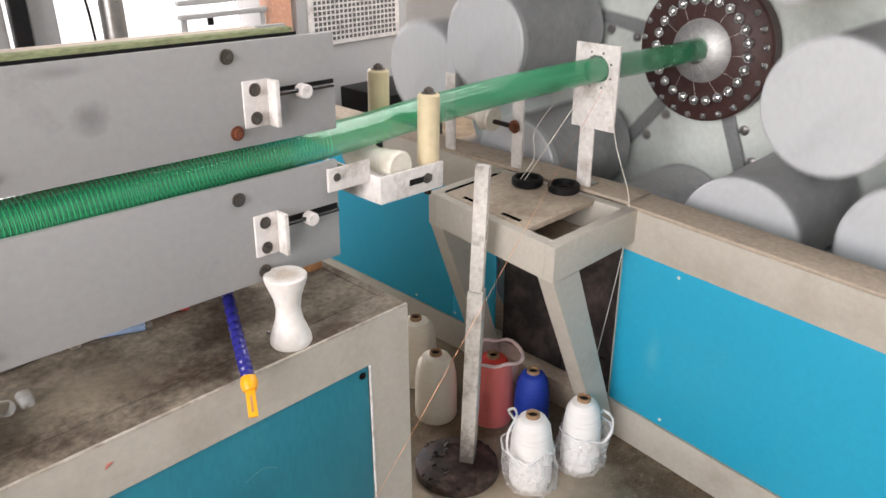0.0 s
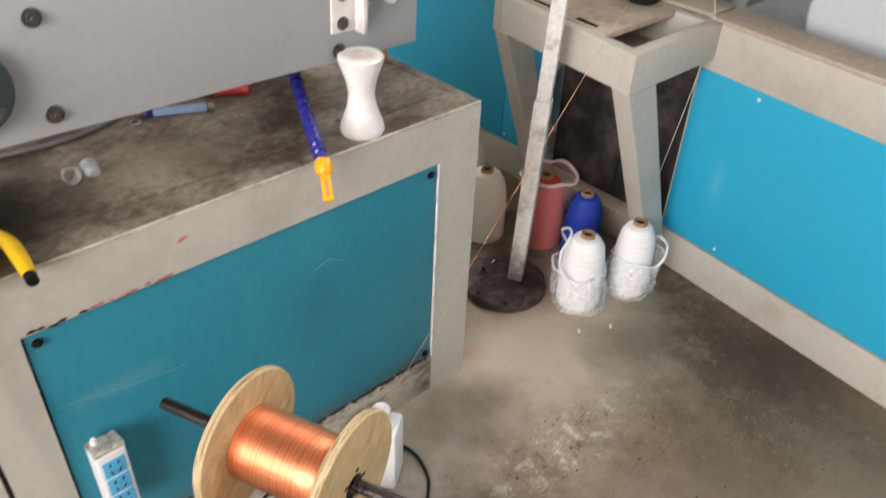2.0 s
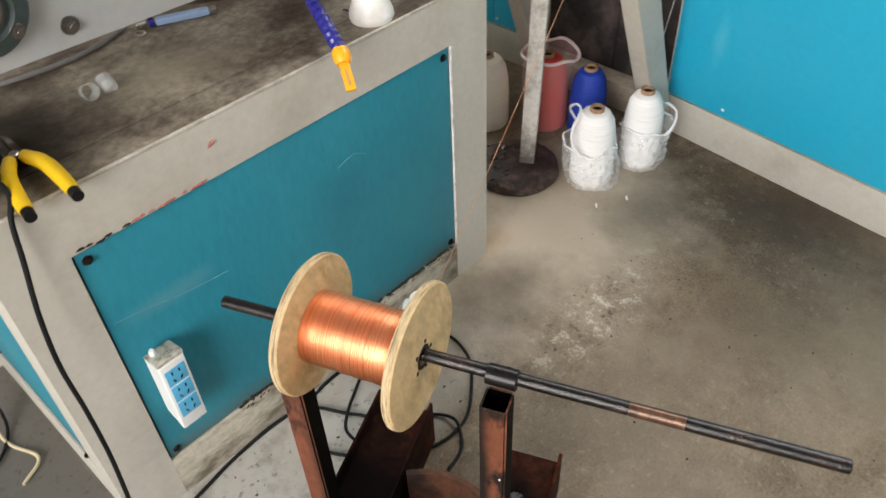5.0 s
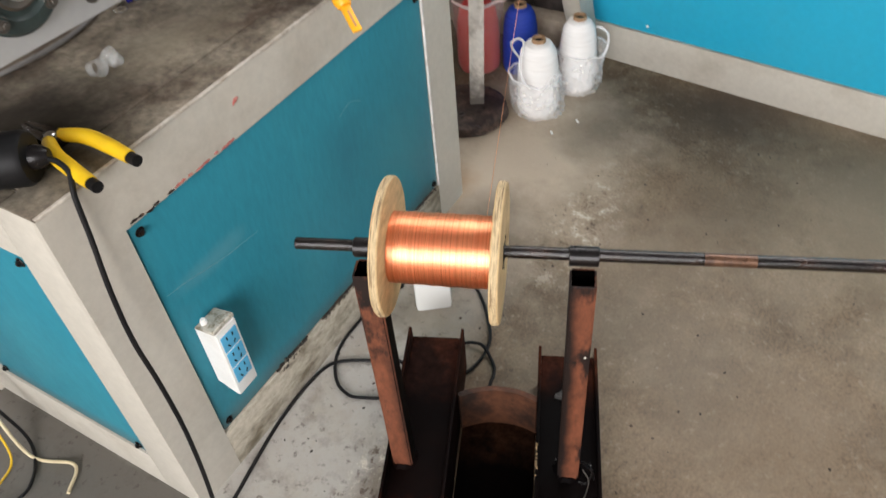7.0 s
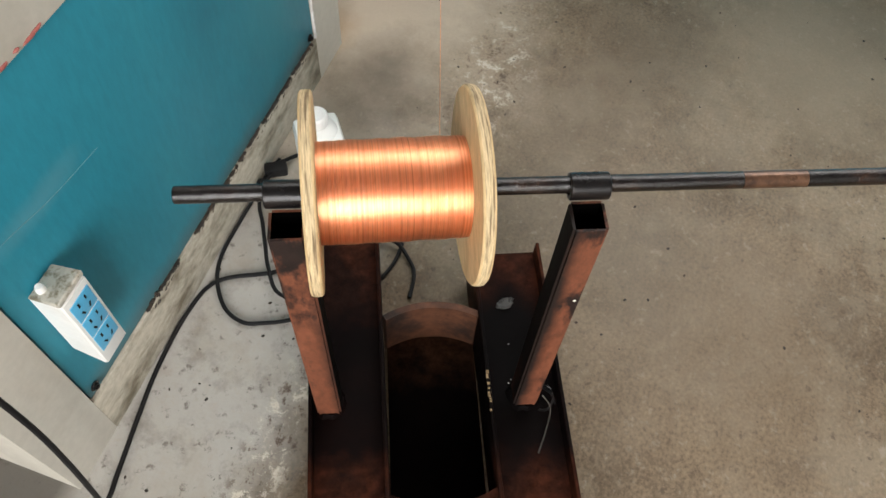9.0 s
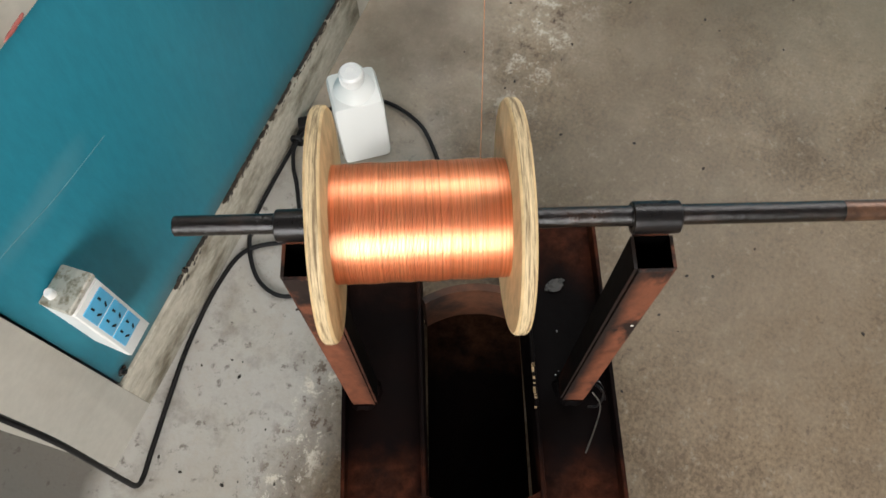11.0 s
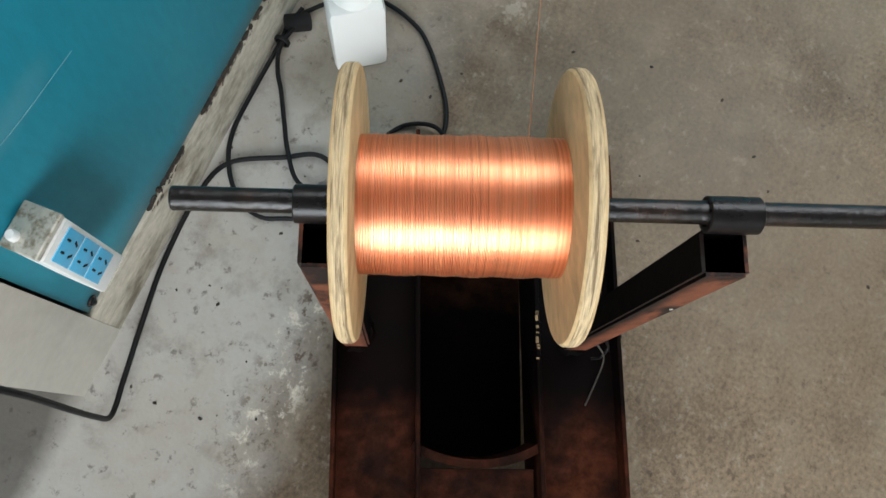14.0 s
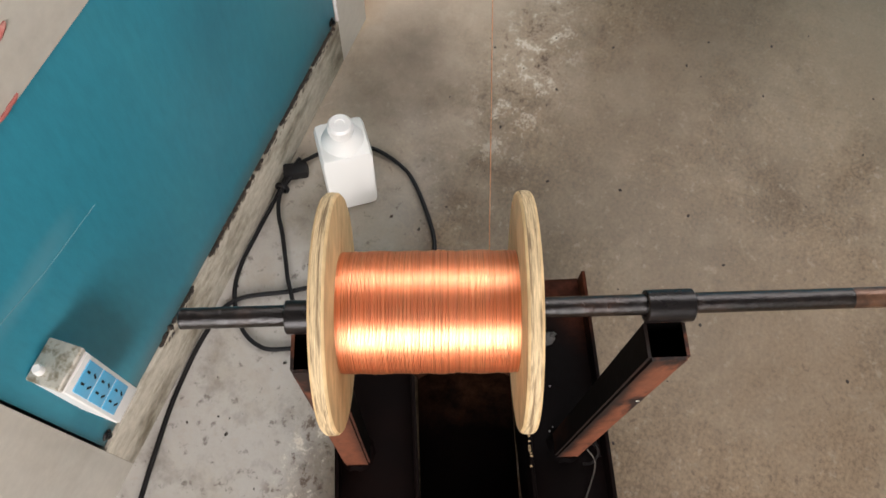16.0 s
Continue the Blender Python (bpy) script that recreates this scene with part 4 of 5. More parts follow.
for a, rib in ((90, 0.146), (-90, 0.163)):
    part("pipe_rib", arc(rib, rib + 0.011, a - 30, a + 30, 0.0, 0.118), M_RUST_RIB if a > 0 else M_RUST_BEAM, stand, "rusty curved pipe piece welded between the beams")
part("front_plate", box(0.088, 0.236, -0.40, -0.175, 0.100, 0.108, 0), M_RUST_BEAM, stand, "dark rusty cross plate")
part("base_plate", box(0.088, 0.236, -0.162, 0.145, 0.002, 0.008, 0), M_PIT, stand, "oily bottom plate with the pit's shade painted black")
chips = bmesh.new()
random.seed(21)
for k in range(11):
    cy = random.gauss(-0.012, 0.022)
    box(0.2395, 0.2430, -0.0035, 0.0035, -0.0008, 0.0006, 0, chips, m=SKEW @ Matrix.Translation((random.uniform(-0.0012, 0.0006), cy, 0.1295)) @ Matrix.Diagonal((1, random.uniform(0.3, 1.2) ** 2, 1, 1)))
tagged(part("paint_chips", chips, M_CHIP, stand, "pale chips along the beam's edge"), kind="stuff")
for k, pts in enumerate(([(0.322, -0.012, 0.125), (0.333, -0.030, 0.116), (0.323, -0.062, 0.104), (0.309, -0.092, WEB + 0.003)], [(0.324, 0.006, 0.116), (0.338, -0.014, 0.122), (0.330, -0.028, 0.108), (0.316, -0.030, 0.112)], [(0.318, 0.012, 0.110), (0.336, 0.002, 0.116), (0.343, -0.020, 0.106)])):
    part("wire_tail", sweep(pts, 0.0012 if k == 0 else 0.0018, 6, 5), M_BOLT if k == 0 else M_COLLAR, stand, "twisted end of binding wire")
for px, py, pz, pr in ((0.283, 0.086, WEB, 0.0012), (0.276, 0.020, WEB, 0.0013), (0.281, 0.026, WEB, 0.0009)):
    part("metal_chip", lathe(rod(pr, 0.002, 0.0004), 7, m=Matrix.Translation((px, py, pz))), M_STEEL, stand)
part("post_dot", lathe(rod(0.0019, 0.0006, 0.0002), 10, m=Matrix.Translation((0.308, -0.0180, 0.452)) @ FACE_FRONT), M_IVORY, stand, "pale paint spot on the post")

scrap = bmesh.new()
random.seed(5)
bmesh.ops.create_icosphere(scrap, subdivisions=3, radius=0.0105, matrix=STAND @ Matrix.LocRotScale((0.284, 0.158, WEB + 0.004), Euler((0, 0, 0.5)), (1.5, 0.75, 0.3)))
for v in scrap.verts:
    v.co += Vector((noise.noise(v.co * 260), noise.noise(v.co * 260 + Vector((9, 0, 0))), 0.6 * noise.noise(v.co * 330))) * 0.006
whole("paper_scrap", scrap, M_DIRTY_PAPER, "small dirty grey paper scrap lying on the beam", "scrap")
shaft = thing("steel_shaft", "long oily steel shaft through the reel", "shaft", STAND)
part("bar", lathe(rod(0.0088, 0.80, 0.001), 20, "x", m=Matrix.Translation((-0.105, AX_Y, AX_Z))), M_DARK_STEEL, shaft)
part("worn_band", lathe(pipe(0.0090, 0.0085, 0.066, 0.0002), 20, "x", m=Matrix.Translation((0.452, AX_Y, AX_Z))), M_WORN, shaft, "rust-brown worn band")

reel = thing("copper_reel", "plywood reel wound with bright copper wire, on the shaft", "reel", STAND)
HALF, TH, RF = 0.0835, 0.012, 0.0987
for s in (-1, 1):
    o, i = s * HALF, s * (HALF - TH)
    x0, x1 = min(o, i), max(o, i)
    f = part("flange", lathe([(0.0125, x0), (RF - 0.002, x0), (RF - 0.0005, x0 + 0.0015), (RF - 0.0005, x1 - 0.0015), (RF - 0.002, x1), (0.0125, x1), (0.0125, x0)], 72, "x"), M_PLY, reel, "round plywood flange with dark streaks")
    part("rim", lathe([(RF - 0.001, x0 + 0.0016), (RF, x0 + 0.0022), (RF + 0.0003, (x0 + x1) / 2), (RF, x1 - 0.0022), (RF - 0.001, x1 - 0.0016)], 72, "x"), M_PLY_EDGE, f, "layered plywood edge")
    part("hub_rim", lathe([(0.0127, x0 - 0.0006), (0.0175, x0 - 0.0006), (0.0175, x1 + 0.0006), (0.0127, x1 + 0.0006), (0.0127, x0 - 0.0006)], 20, "x", wobble=0.12, freq=6), M_BLACK, f, "dark burnt hub edge")
    for k in range(5):
        a = radians(20 + 72 * k)
        part("screw", lathe(rod(0.0032, 0.0016, 0.0004), 10, "x", m=Matrix.Translation((o - 0.0008, 0.023 * math.cos(a), 0.023 * math.sin(a)))), M_BLACK, f)
random.seed(7)
prof = [(0, -HALF + TH)]
x = -HALF + TH
pitch = 0.00105
k = 0
while x < HALF - TH - pitch:
    r = 0.0505 + 0.0011 * noise.noise((x * 60, 1, 0)) + random.uniform(-0.00025, 0.00025) - 0.0008 * (abs(x) / HALF) ** 4
    g = 0.0012 if random.random() < 0.13 else 0.0006
    prof += [(r - g, x), (r, x + pitch * 0.3), (r, x + pitch * 0.7)]
    x += pitch
prof += [(0.049, HALF - TH), (0, HALF - TH)]
part("copper_winding", lathe(prof, 160, "x"), M_COPPER, reel, "bright copper wire wound in layers")
part("core", lathe(pipe(0.022, 0.0125, 2 * HALF - 0.004), 20, "x", m=Matrix.Translation((-HALF + 0.002, 0, 0))), M_PLY, reel)

wire = whole("copper_wire", sweep([(0.318, -0.4595, 0.5585), (0.80, -0.2885, 0.7145), (1.30, -0.110, 0.878), (1.866, 0.092, 1.064)], 0.00042, 6, 6), M_COPPER, "thin copper wire drawn off the reel to the guide plate", "wire")

# ---- jug and cables on the floor ----
jug = thing("white_jug", "small milky white plastic jug standing on the floor", "jug", pose(0.682, -0.122, 0, 0, 0, 36))
b = box(-0.040, 0.040, -0.042, 0.042, 0.0, 0.166, 0.011)
for v in b.verts:
    k = max(0.0, (v.co.z - 0.148) / 0.018)
    v.co.x *= 1 - 0.06 * k
    v.co.y *= 1 - 0.06 * k
    v.co += Vector((noise.noise(v.co * 30), noise.noise(v.co * 30 + Vector((5, 0, 0))), 0)) * 0.0015
part("body", b, M_JUG, jug)
part("shoulder", lathe([(0.0, 0.160), (0.036, 0.160), (0.032, 0.170), (0.022, 0.178), (0.0165, 0.182), (0.0165, 0.190), (0, 0.190)], 28), M_JUG, jug)
cap = part("cap", lathe([(0, 0.186), (0.0185, 0.186), (0.0195, 0.188), (0.0195, 0.206), (0.0165, 0.210), (0.008, 0.210), (0.0075, 0.2085), (0, 0.2085)], 28), M_WHITE, jug, "white screw cap")
for k in range(18):
    a = 2 * math.pi * k / 18
    part("grip_rib", box(-0.0006, 0.0006, 0.0192, 0.0202, 0.189, 0.205, 0, m=Matrix.Rotation(a, 4, "Z")), M_WHITE, cap)
coil = thing("extension_cable", "black extension cable coiled loosely on the floor", "cable")
part("loop", sweep([(0.70, -0.016, 0.012), (0.66, -0.010, 0.014), (0.62, -0.010, 0.010), (0.55, -0.008, 0.008), (0.47, -0.009, 0.006), (0.418, -0.026, 0.006), (0.374, -0.063, 0.006), (0.359, -0.105, 0.006), (0.370, -0.140, 0.006), (0.390, -0.178, 0.006), (0.425, -0.215, 0.006), (0.455, -0.235, 0.006)], 0.0037, 10, 10), M_BLACK, coil)
part("outer_loop", sweep([(0.69, -0.020, 0.014), (0.735, -0.055, 0.008), (0.765, -0.105, 0.006), (0.768, -0.145, 0.006), (0.752, -0.195, 0.006), (0.730, -0.225, 0.006), (0.687, -0.263, 0.006), (0.642, -0.295, 0.006), (0.604, -0.308, 0.006), (0.56, -0.308, 0.006), (0.52, -0.295, 0.006), (0.49, -0.265, 0.006), (0.455, -0.235, 0.006)], 0.0037, 10, 10), M_BLACK, coil)
part("second_loop", sweep([(0.50, -0.215, 0.015), (0.55, -0.225, 0.006), (0.588, -0.250, 0.006), (0.600, -0.295, 0.015), (0.575, -0.335, 0.006), (0.55, -0.352, 0.006), (0.505, -0.360, 0.006)], 0.0036, 10, 8), M_BLACK, coil)
part("inner_loop", sweep([(0.665, -0.022, 0.020), (0.62, -0.016, 0.017), (0.585, -0.028, 0.010), (0.556, -0.048, 0.007), (0.51, -0.076, 0.007), (0.47, -0.102, 0.012), (0.430, -0.14, 0.012), (0.43, -0.20, 0.014), (0.455, -0.225, 0.012)], 0.0036, 10, 8), M_BLACK, coil)
part("tie", lathe(pipe(0.013, 0.0105, 0.007, 0.0008), 14, "x", m=Matrix.Translation((0.630, -0.013, 0.013))), M_BLACK, coil, "black cable tie")
part("plug", box(-0.012, 0.012, -0.022, 0.022, 0.0, 0.024, 0.006, m=pose(0.672, -0.022, 0.004, 0, 0, 30)), M_BLACK, coil, "black plug")

crumbs = bmesh.new()
random.seed(11)
for i in range(90):
    cx, cy = (random.uniform(0.02, 0.45), random.uniform(-0.24, -0.01)) if i < 18 else (random.uniform(0.4, 1.6), random.uniform(-1.2, -0.1))
    k = random.uniform(0.0010, 0.0030)
    bmesh.ops.create_icosphere(crumbs, subdivisions=1, radius=k, matrix=Matrix.LocRotScale((cx, cy, k * 0.4), Euler((0, 0, random.random() * 6)), (1.4, 0.9, 0.6)))
whole("floor_crumbs", crumbs, M_BLACK_OIL, "dark crumbs of dirt scattered on the floor", "dirt", kind="stuff")
for x, y in ((1.392, -0.105), (1.475, -0.150)):
    whole("plastic_scrap", box(-0.008, 0.008, -0.003, 0.003, 0, 0.003, 0.001, m=pose(x, y, 0, 0, 0, 40)), M_WHITE, "tiny white plastic scrap on the floor", "scrap")

# ---- guards of the spiral machine ----
GX = 1.862
GUARD_R = pose(1.846, -0.03, 0, 0, 0, -96.3)  # local x runs along the guard


def guard(name, m, length, first, label):
    g = thing(name, label, "machine guard", m)
    part("base_rail", box(0, length, 0, 0.06, 0, 0.119, 0.002), M_BEIGE, g, "beige base rail with floor dirt")
    part("top_rail", box(0, length, 0, 0.06, 0.632, 0.756, 0.002), M_BEIGE, g)
    part("ledge", box(0, length, -0.002, 0.115, 0.757, 0.768, 0.002), M_BEIGE_DUSTY, g, "dusty scuffed top ledge")
    part("stile", box(0, first, 0.0, 0.05, 0.123, 0.631, 0.001), M_BEIGE, g)
    x = first + 0.001
    while x < length - 0.05:
        w = min(1.25, length - x - 0.002)
        pn = part("panel", box(x, x + w, 0.004, 0.012, 0.123, 0.631, 0.001), M_BLUE, g, "bright blue sheet panel")
        for sx in (x + 0.19, x + w - 0.19):
            for z in (0.145, 0.61):
                part("rivet", lathe(rod(0.005, 0.003, 0.001), 10, m=Matrix.Translation((sx, 0.004, z)) @ FACE_FRONT), M_WHITE, pn)
        x += w + 0.003
    return g


guard("machine_guard", GUARD_R, 3.2, 0.002, "long blue guard panel in a beige frame")
guard("machine_guard", pose(GX, 1.95, 0, 0, 0, -90), 1.49, 0.03, "blue guard panel in a beige frame behind the table")
# dark backing added to fill the opening under the table
sheet = thing("dark_backing", "dark smudged backing closing the opening under the table", "plastic sheet")
part("panel", box(GX + 0.05, GX + 0.062, -0.03, 0.198, 0.0, 0.755, 0), M_BACKING, sheet)
part("panel", box(GX + 0.05, GX + 0.062, 0.202, 0.46, 0.0, 0.755, 0), M_BACKING, sheet)
whole("guard_ledge", box(GX - 0.003, GX + 0.115, -0.026, 0.459, 0.7575, 0.768, 0.002), M_BEIGE_DUSTY, "dusty beige ledge behind the table", "machine guard")
tagged(whole("guard_sill", box(GX - 0.02, GX + 0.048, -0.028, 0.458, 0.0, 0.09, 0.002), M_BEIGE_DUSTY, "dusty beige sill under the table", "machine guard"))

# ---- small table in front of the guard ----
TX0, TX1, TY0, TY1, TT = 1.472, 1.846, -0.068, 0.442, 0.762
table = thing("machine_table", "beige sheet-metal table on splayed legs with two hand wheels", "table")
b = bmesh.new()
for x0, x1, y0, y1 in ((TX0, TX1, TY0, TY0 + 0.035), (TX0, TX1, TY1 - 0.03, TY1), (TX0, TX0 + 0.035, TY0 + 0.035, TY1 - 0.03), (TX1 - 0.035, TX1, TY0 + 0.035, TY1 - 0.03)):
    box(x0, x1, y0, y1, TT - 0.098, TT, 0.002, b)
part("rim_frame", b, M_BEIGE, table)
part("sunk_floor", box(TX0 + 0.02, TX1 - 0.02, TY0 + 0.02, TY1 - 0.02, TT - 0.096, TT - 0.090, 0), M_BEIGE_DUSTY, table)
part("plate", box(TX0 + 0.03, TX1 - 0.03, 0.055, TY1 - 0.05, TT - 0.012, TT + 0.004, 0.002), M_BEIGE_DUSTY, table, "dusty brown cover plate")
part("opening", box(TX0 + 0.05, TX0 + 0.17, TY0 + 0.05, TY0 + 0.11, TT - 0.0895, TT - 0.086, 0), M_BLACK_DEEP, table)
part("slot", box(TX0 + 0.05, TX1 - 0.06, TY1 - 0.047, TY1 - 0.032, TT - 0.004, TT + 0.001, 0), M_BLACK_DEEP, table)
for k in (0.10, 0.26):
    part("slot", box(TX0 + 0.045, TX0 + 0.06, k, k + 0.07, TT + 0.0035, TT + 0.0048, 0), M_BLACK_DEEP, table)
for y0 in (TY0 + 0.002, TY1 - 0.060):
    part("leg", prism([(TX0 + 0.004, TT - 0.099), (TX0 + 0.115, TT - 0.099), (1.858, 0.0), (1.778, 0.0)], y0, y0 + 0.058, 0.002), M_BEIGE, table, "slanting beige box leg")
for x, y in ((1.775, 0.268), (1.806, 0.158)):
    w = part("hand_wheel", lathe([(0, 0), (0.043, 0), (0.047, 0.004), (0.047, 0.020), (0.043, 0.024), (0.036, 0.024), (0.034, 0.010), (0.012, 0.010), (0.012, 0.018), (0, 0.018)], 32, m=Matrix.Translation((x, y, TT + 0.005))), M_BLACK, table, "black plastic dished wheel")

# the table's outer edge runs askew, along the long guard
for ob in table.children:
    for v in ob.data.vertices:
        if ob.name.startswith("hand_wheel"):
            continue
        v.co.x += 0.125 * (v.co.y - TY0) * max(0.0, min(1.0, (TX1 - v.co.x) / (TX1 - TX0)))

# ---- guide posts on the guard ledge ----
gp = thing("hose_guide", "white drilled guide plate on a bar, round the green hose", "guide plate")


def holed_plate(w, h, t, r, cz, seg=32):
    b = bmesh.new()
    ring = [(r * math.cos(2 * math.pi * i / seg), r * math.sin(2 * math.pi * i / seg)) for i in range(seg)]

    def edge(c, s):
        k = 1e9
        if abs(c) > 1e-6:
            k = min(k, (w / 2) / abs(c))
        if abs(s) > 1e-6:
            k = min(k, ((h - cz) if s > 0 else cz) / abs(s))
        return (c * k, s * k)
    outer = [edge(math.cos(2 * math.pi * (i + 0.5) / seg), math.sin(2 * math.pi * (i + 0.5) / seg)) for i in range(seg)]
    corners = [(w / 2, h - cz), (-w / 2, h - cz), (-w / 2, -cz), (w / 2, -cz)]
    for c in corners:
        j = min(range(seg), key=lambda i: (outer[i][0] - c[0]) ** 2 + (outer[i][1] - c[1]) ** 2)
        outer[j] = c
    lay = [[b.verts.new((x, y, z)) for y, z in pts] for x in (0, t) for pts in (ring, outer)]
    for i in range(seg):
        j = (i + 1) % seg
        b.faces.new((lay[0][i], lay[0][j], lay[1][j], lay[1][i]))
        b.faces.new((lay[2][i], lay[3][i], lay[3][j], lay[2][j]))
        b.faces.new((lay[0][i], lay[2][i], lay[2][j], lay[0][j]))
        b.faces.new((lay[1][i], lay[1][j], lay[3][j], lay[3][i]))
    return b


hp = holed_plate(0.142, 0.235, 0.006, 0.040, 0.165)
hp.transform(Matrix.Translation((GX + 0.008, 0.120, 1.112)))
plate = part("guide_plate", hp, M_WHITE_METAL, gp, "white plate with a round hole")
for k in range(8):
    a = radians(22 + 45 * k)
    part("drill_hole", lathe(rod(0.0035, 0.0012, 0.0002), 8, "x", m=Matrix.Translation((GX + 0.0072, 0.120 + 0.050 * math.cos(a), 1.112 + 0.050 * math.sin(a)))), M_HOLE, plate)
part("bar", box(GX + 0.015, GX + 0.022, 0.118, 0.166, 0.769, 1.0, 0.001), M_WHITE_METAL, gp, "scuffed white support bar")
part("foot", box(GX + 0.022, GX + 0.06, 0.118, 0.166, 0.769, 0.776, 0.001), M_STEEL, gp)
wg = thing("guide_wheel_frame", "two scuffed white bars carrying a small white wheel", "guide wheel")
part("bar", box(GX - 0.0, GX + 0.007, 0.365, 0.407, 0.769, 0.985, 0.001), M_WHITE_METAL, wg)
part("bar", box(GX - 0.0, GX + 0.007, 0.655, 0.697, 0.769, 1.025, 0.001), M_WHITE_METAL, wg)
part("axle", lathe(rod(0.008, 0.30, 0.001), 12, "y", m=Matrix.Translation((GX - 0.012, 0.375, 0.905))), M_DARK_STEEL, wg)
part("wheel", lathe([(0, 0), (0.036, 0), (0.040, 0.006), (0.028, 0.022), (0.040, 0.040), (0.036, 0.046), (0, 0.046)], 28, "y", m=Matrix.Translation((GX - 0.012, 0.47, 0.912))), M_IVORY, wg, "ivory grooved wheel")
part("sleeve", lathe(rod(0.016, 0.10, 0.003), 18, "y", m=Matrix.Translation((GX - 0.012, 0.525, 0.912))), M_IVORY, wg)
nb = bolt(0.014, 0.012)
nb.transform(Matrix.Translation((GX - 0.013, 0.386, 0.905)) @ Matrix.Rotation(radians(-90), 4, "Y"))
part("nut", nb, M_RUST, wg)


def thread(points, r=0.0011, label="pale thread running to the guide plate"):
    return whole("thread", sweep(points, r, 5, 8), M_THREAD, label, "thread", "threads")


thread([(1.757, 0.265, 0.785), (1.81, 0.215, 0.905), (1.866, 0.165, 1.03)])
thread([(1.757, 0.28, 0.785), (1.785, 0.255, 0.85), (1.80, 0.27, 0.92), (1.84, 0.24, 1.0), (1.87, 0.2, 1.08)])
thread([(1.868, 0.066, 1.07), (1.855, 0.03, 0.93), (1.835, -0.045, 0.77), (1.815, -0.045, 0.60), (1.78, -0.02, 0.30)])

# ---- yarn stand and cones ----
YX, YY = 1.372, 0.165
ys = thing("yarn_stand", "scuffed white upright bar on a grimy round base", "stand")
part("base", lathe([(0, 0), (0.118, 0), (0.124, 0.010), (0.120, 0.030), (0.095, 0.040), (0.04, 0.044), (0, 0.044)], 40, m=Matrix.Translation((YX, YY, 0)), wobble=0.03), M_CRUST, ys, "grimy cast round base")
grit = bmesh.new()
random.seed(29)
for k in range(70):
    a, q = random.uniform(0, 6.28), 0.118 * math.sqrt(random.random())
    r = random.uniform(0.003, 0.010)
    bmesh.ops.create_icosphere(grit, subdivisions=1, radius=1, matrix=Matrix.LocRotScale((YX + q * math.cos(a), YY + q * math.sin(a), (0.041 if q < 0.09 else 0.030) - 0.0004 * k / 70), Euler((random.random(), random.random(), random.random() * 6)), (r * 1.5, r, r * 0.45)))
tagged(part("grit", grit, M_CRUST, ys, "lumps of oily dirt on the base"), kind="stuff")
LEAN_BAR = Matrix.Translation((YX + 0.022, YY - 0.022, 0)) @ Matrix.Rotation(radians(1.3), 4, "X") @ Matrix.Rotation(radians(1.3), 4, "Y") @ Matrix.Rotation(radians(30), 4, "Z")
part("lower_tube", box(-0.021, 0.021, -0.021, 0.021, 0.03, 0.60, 0.003, m=LEAN_BAR), M_BAR, ys)
part("upper_bar", box(-0.015, 0.015, -0.018, 0.018, 0.601, 0.945, 0.003, m=LEAN_BAR), M_BAR, ys)


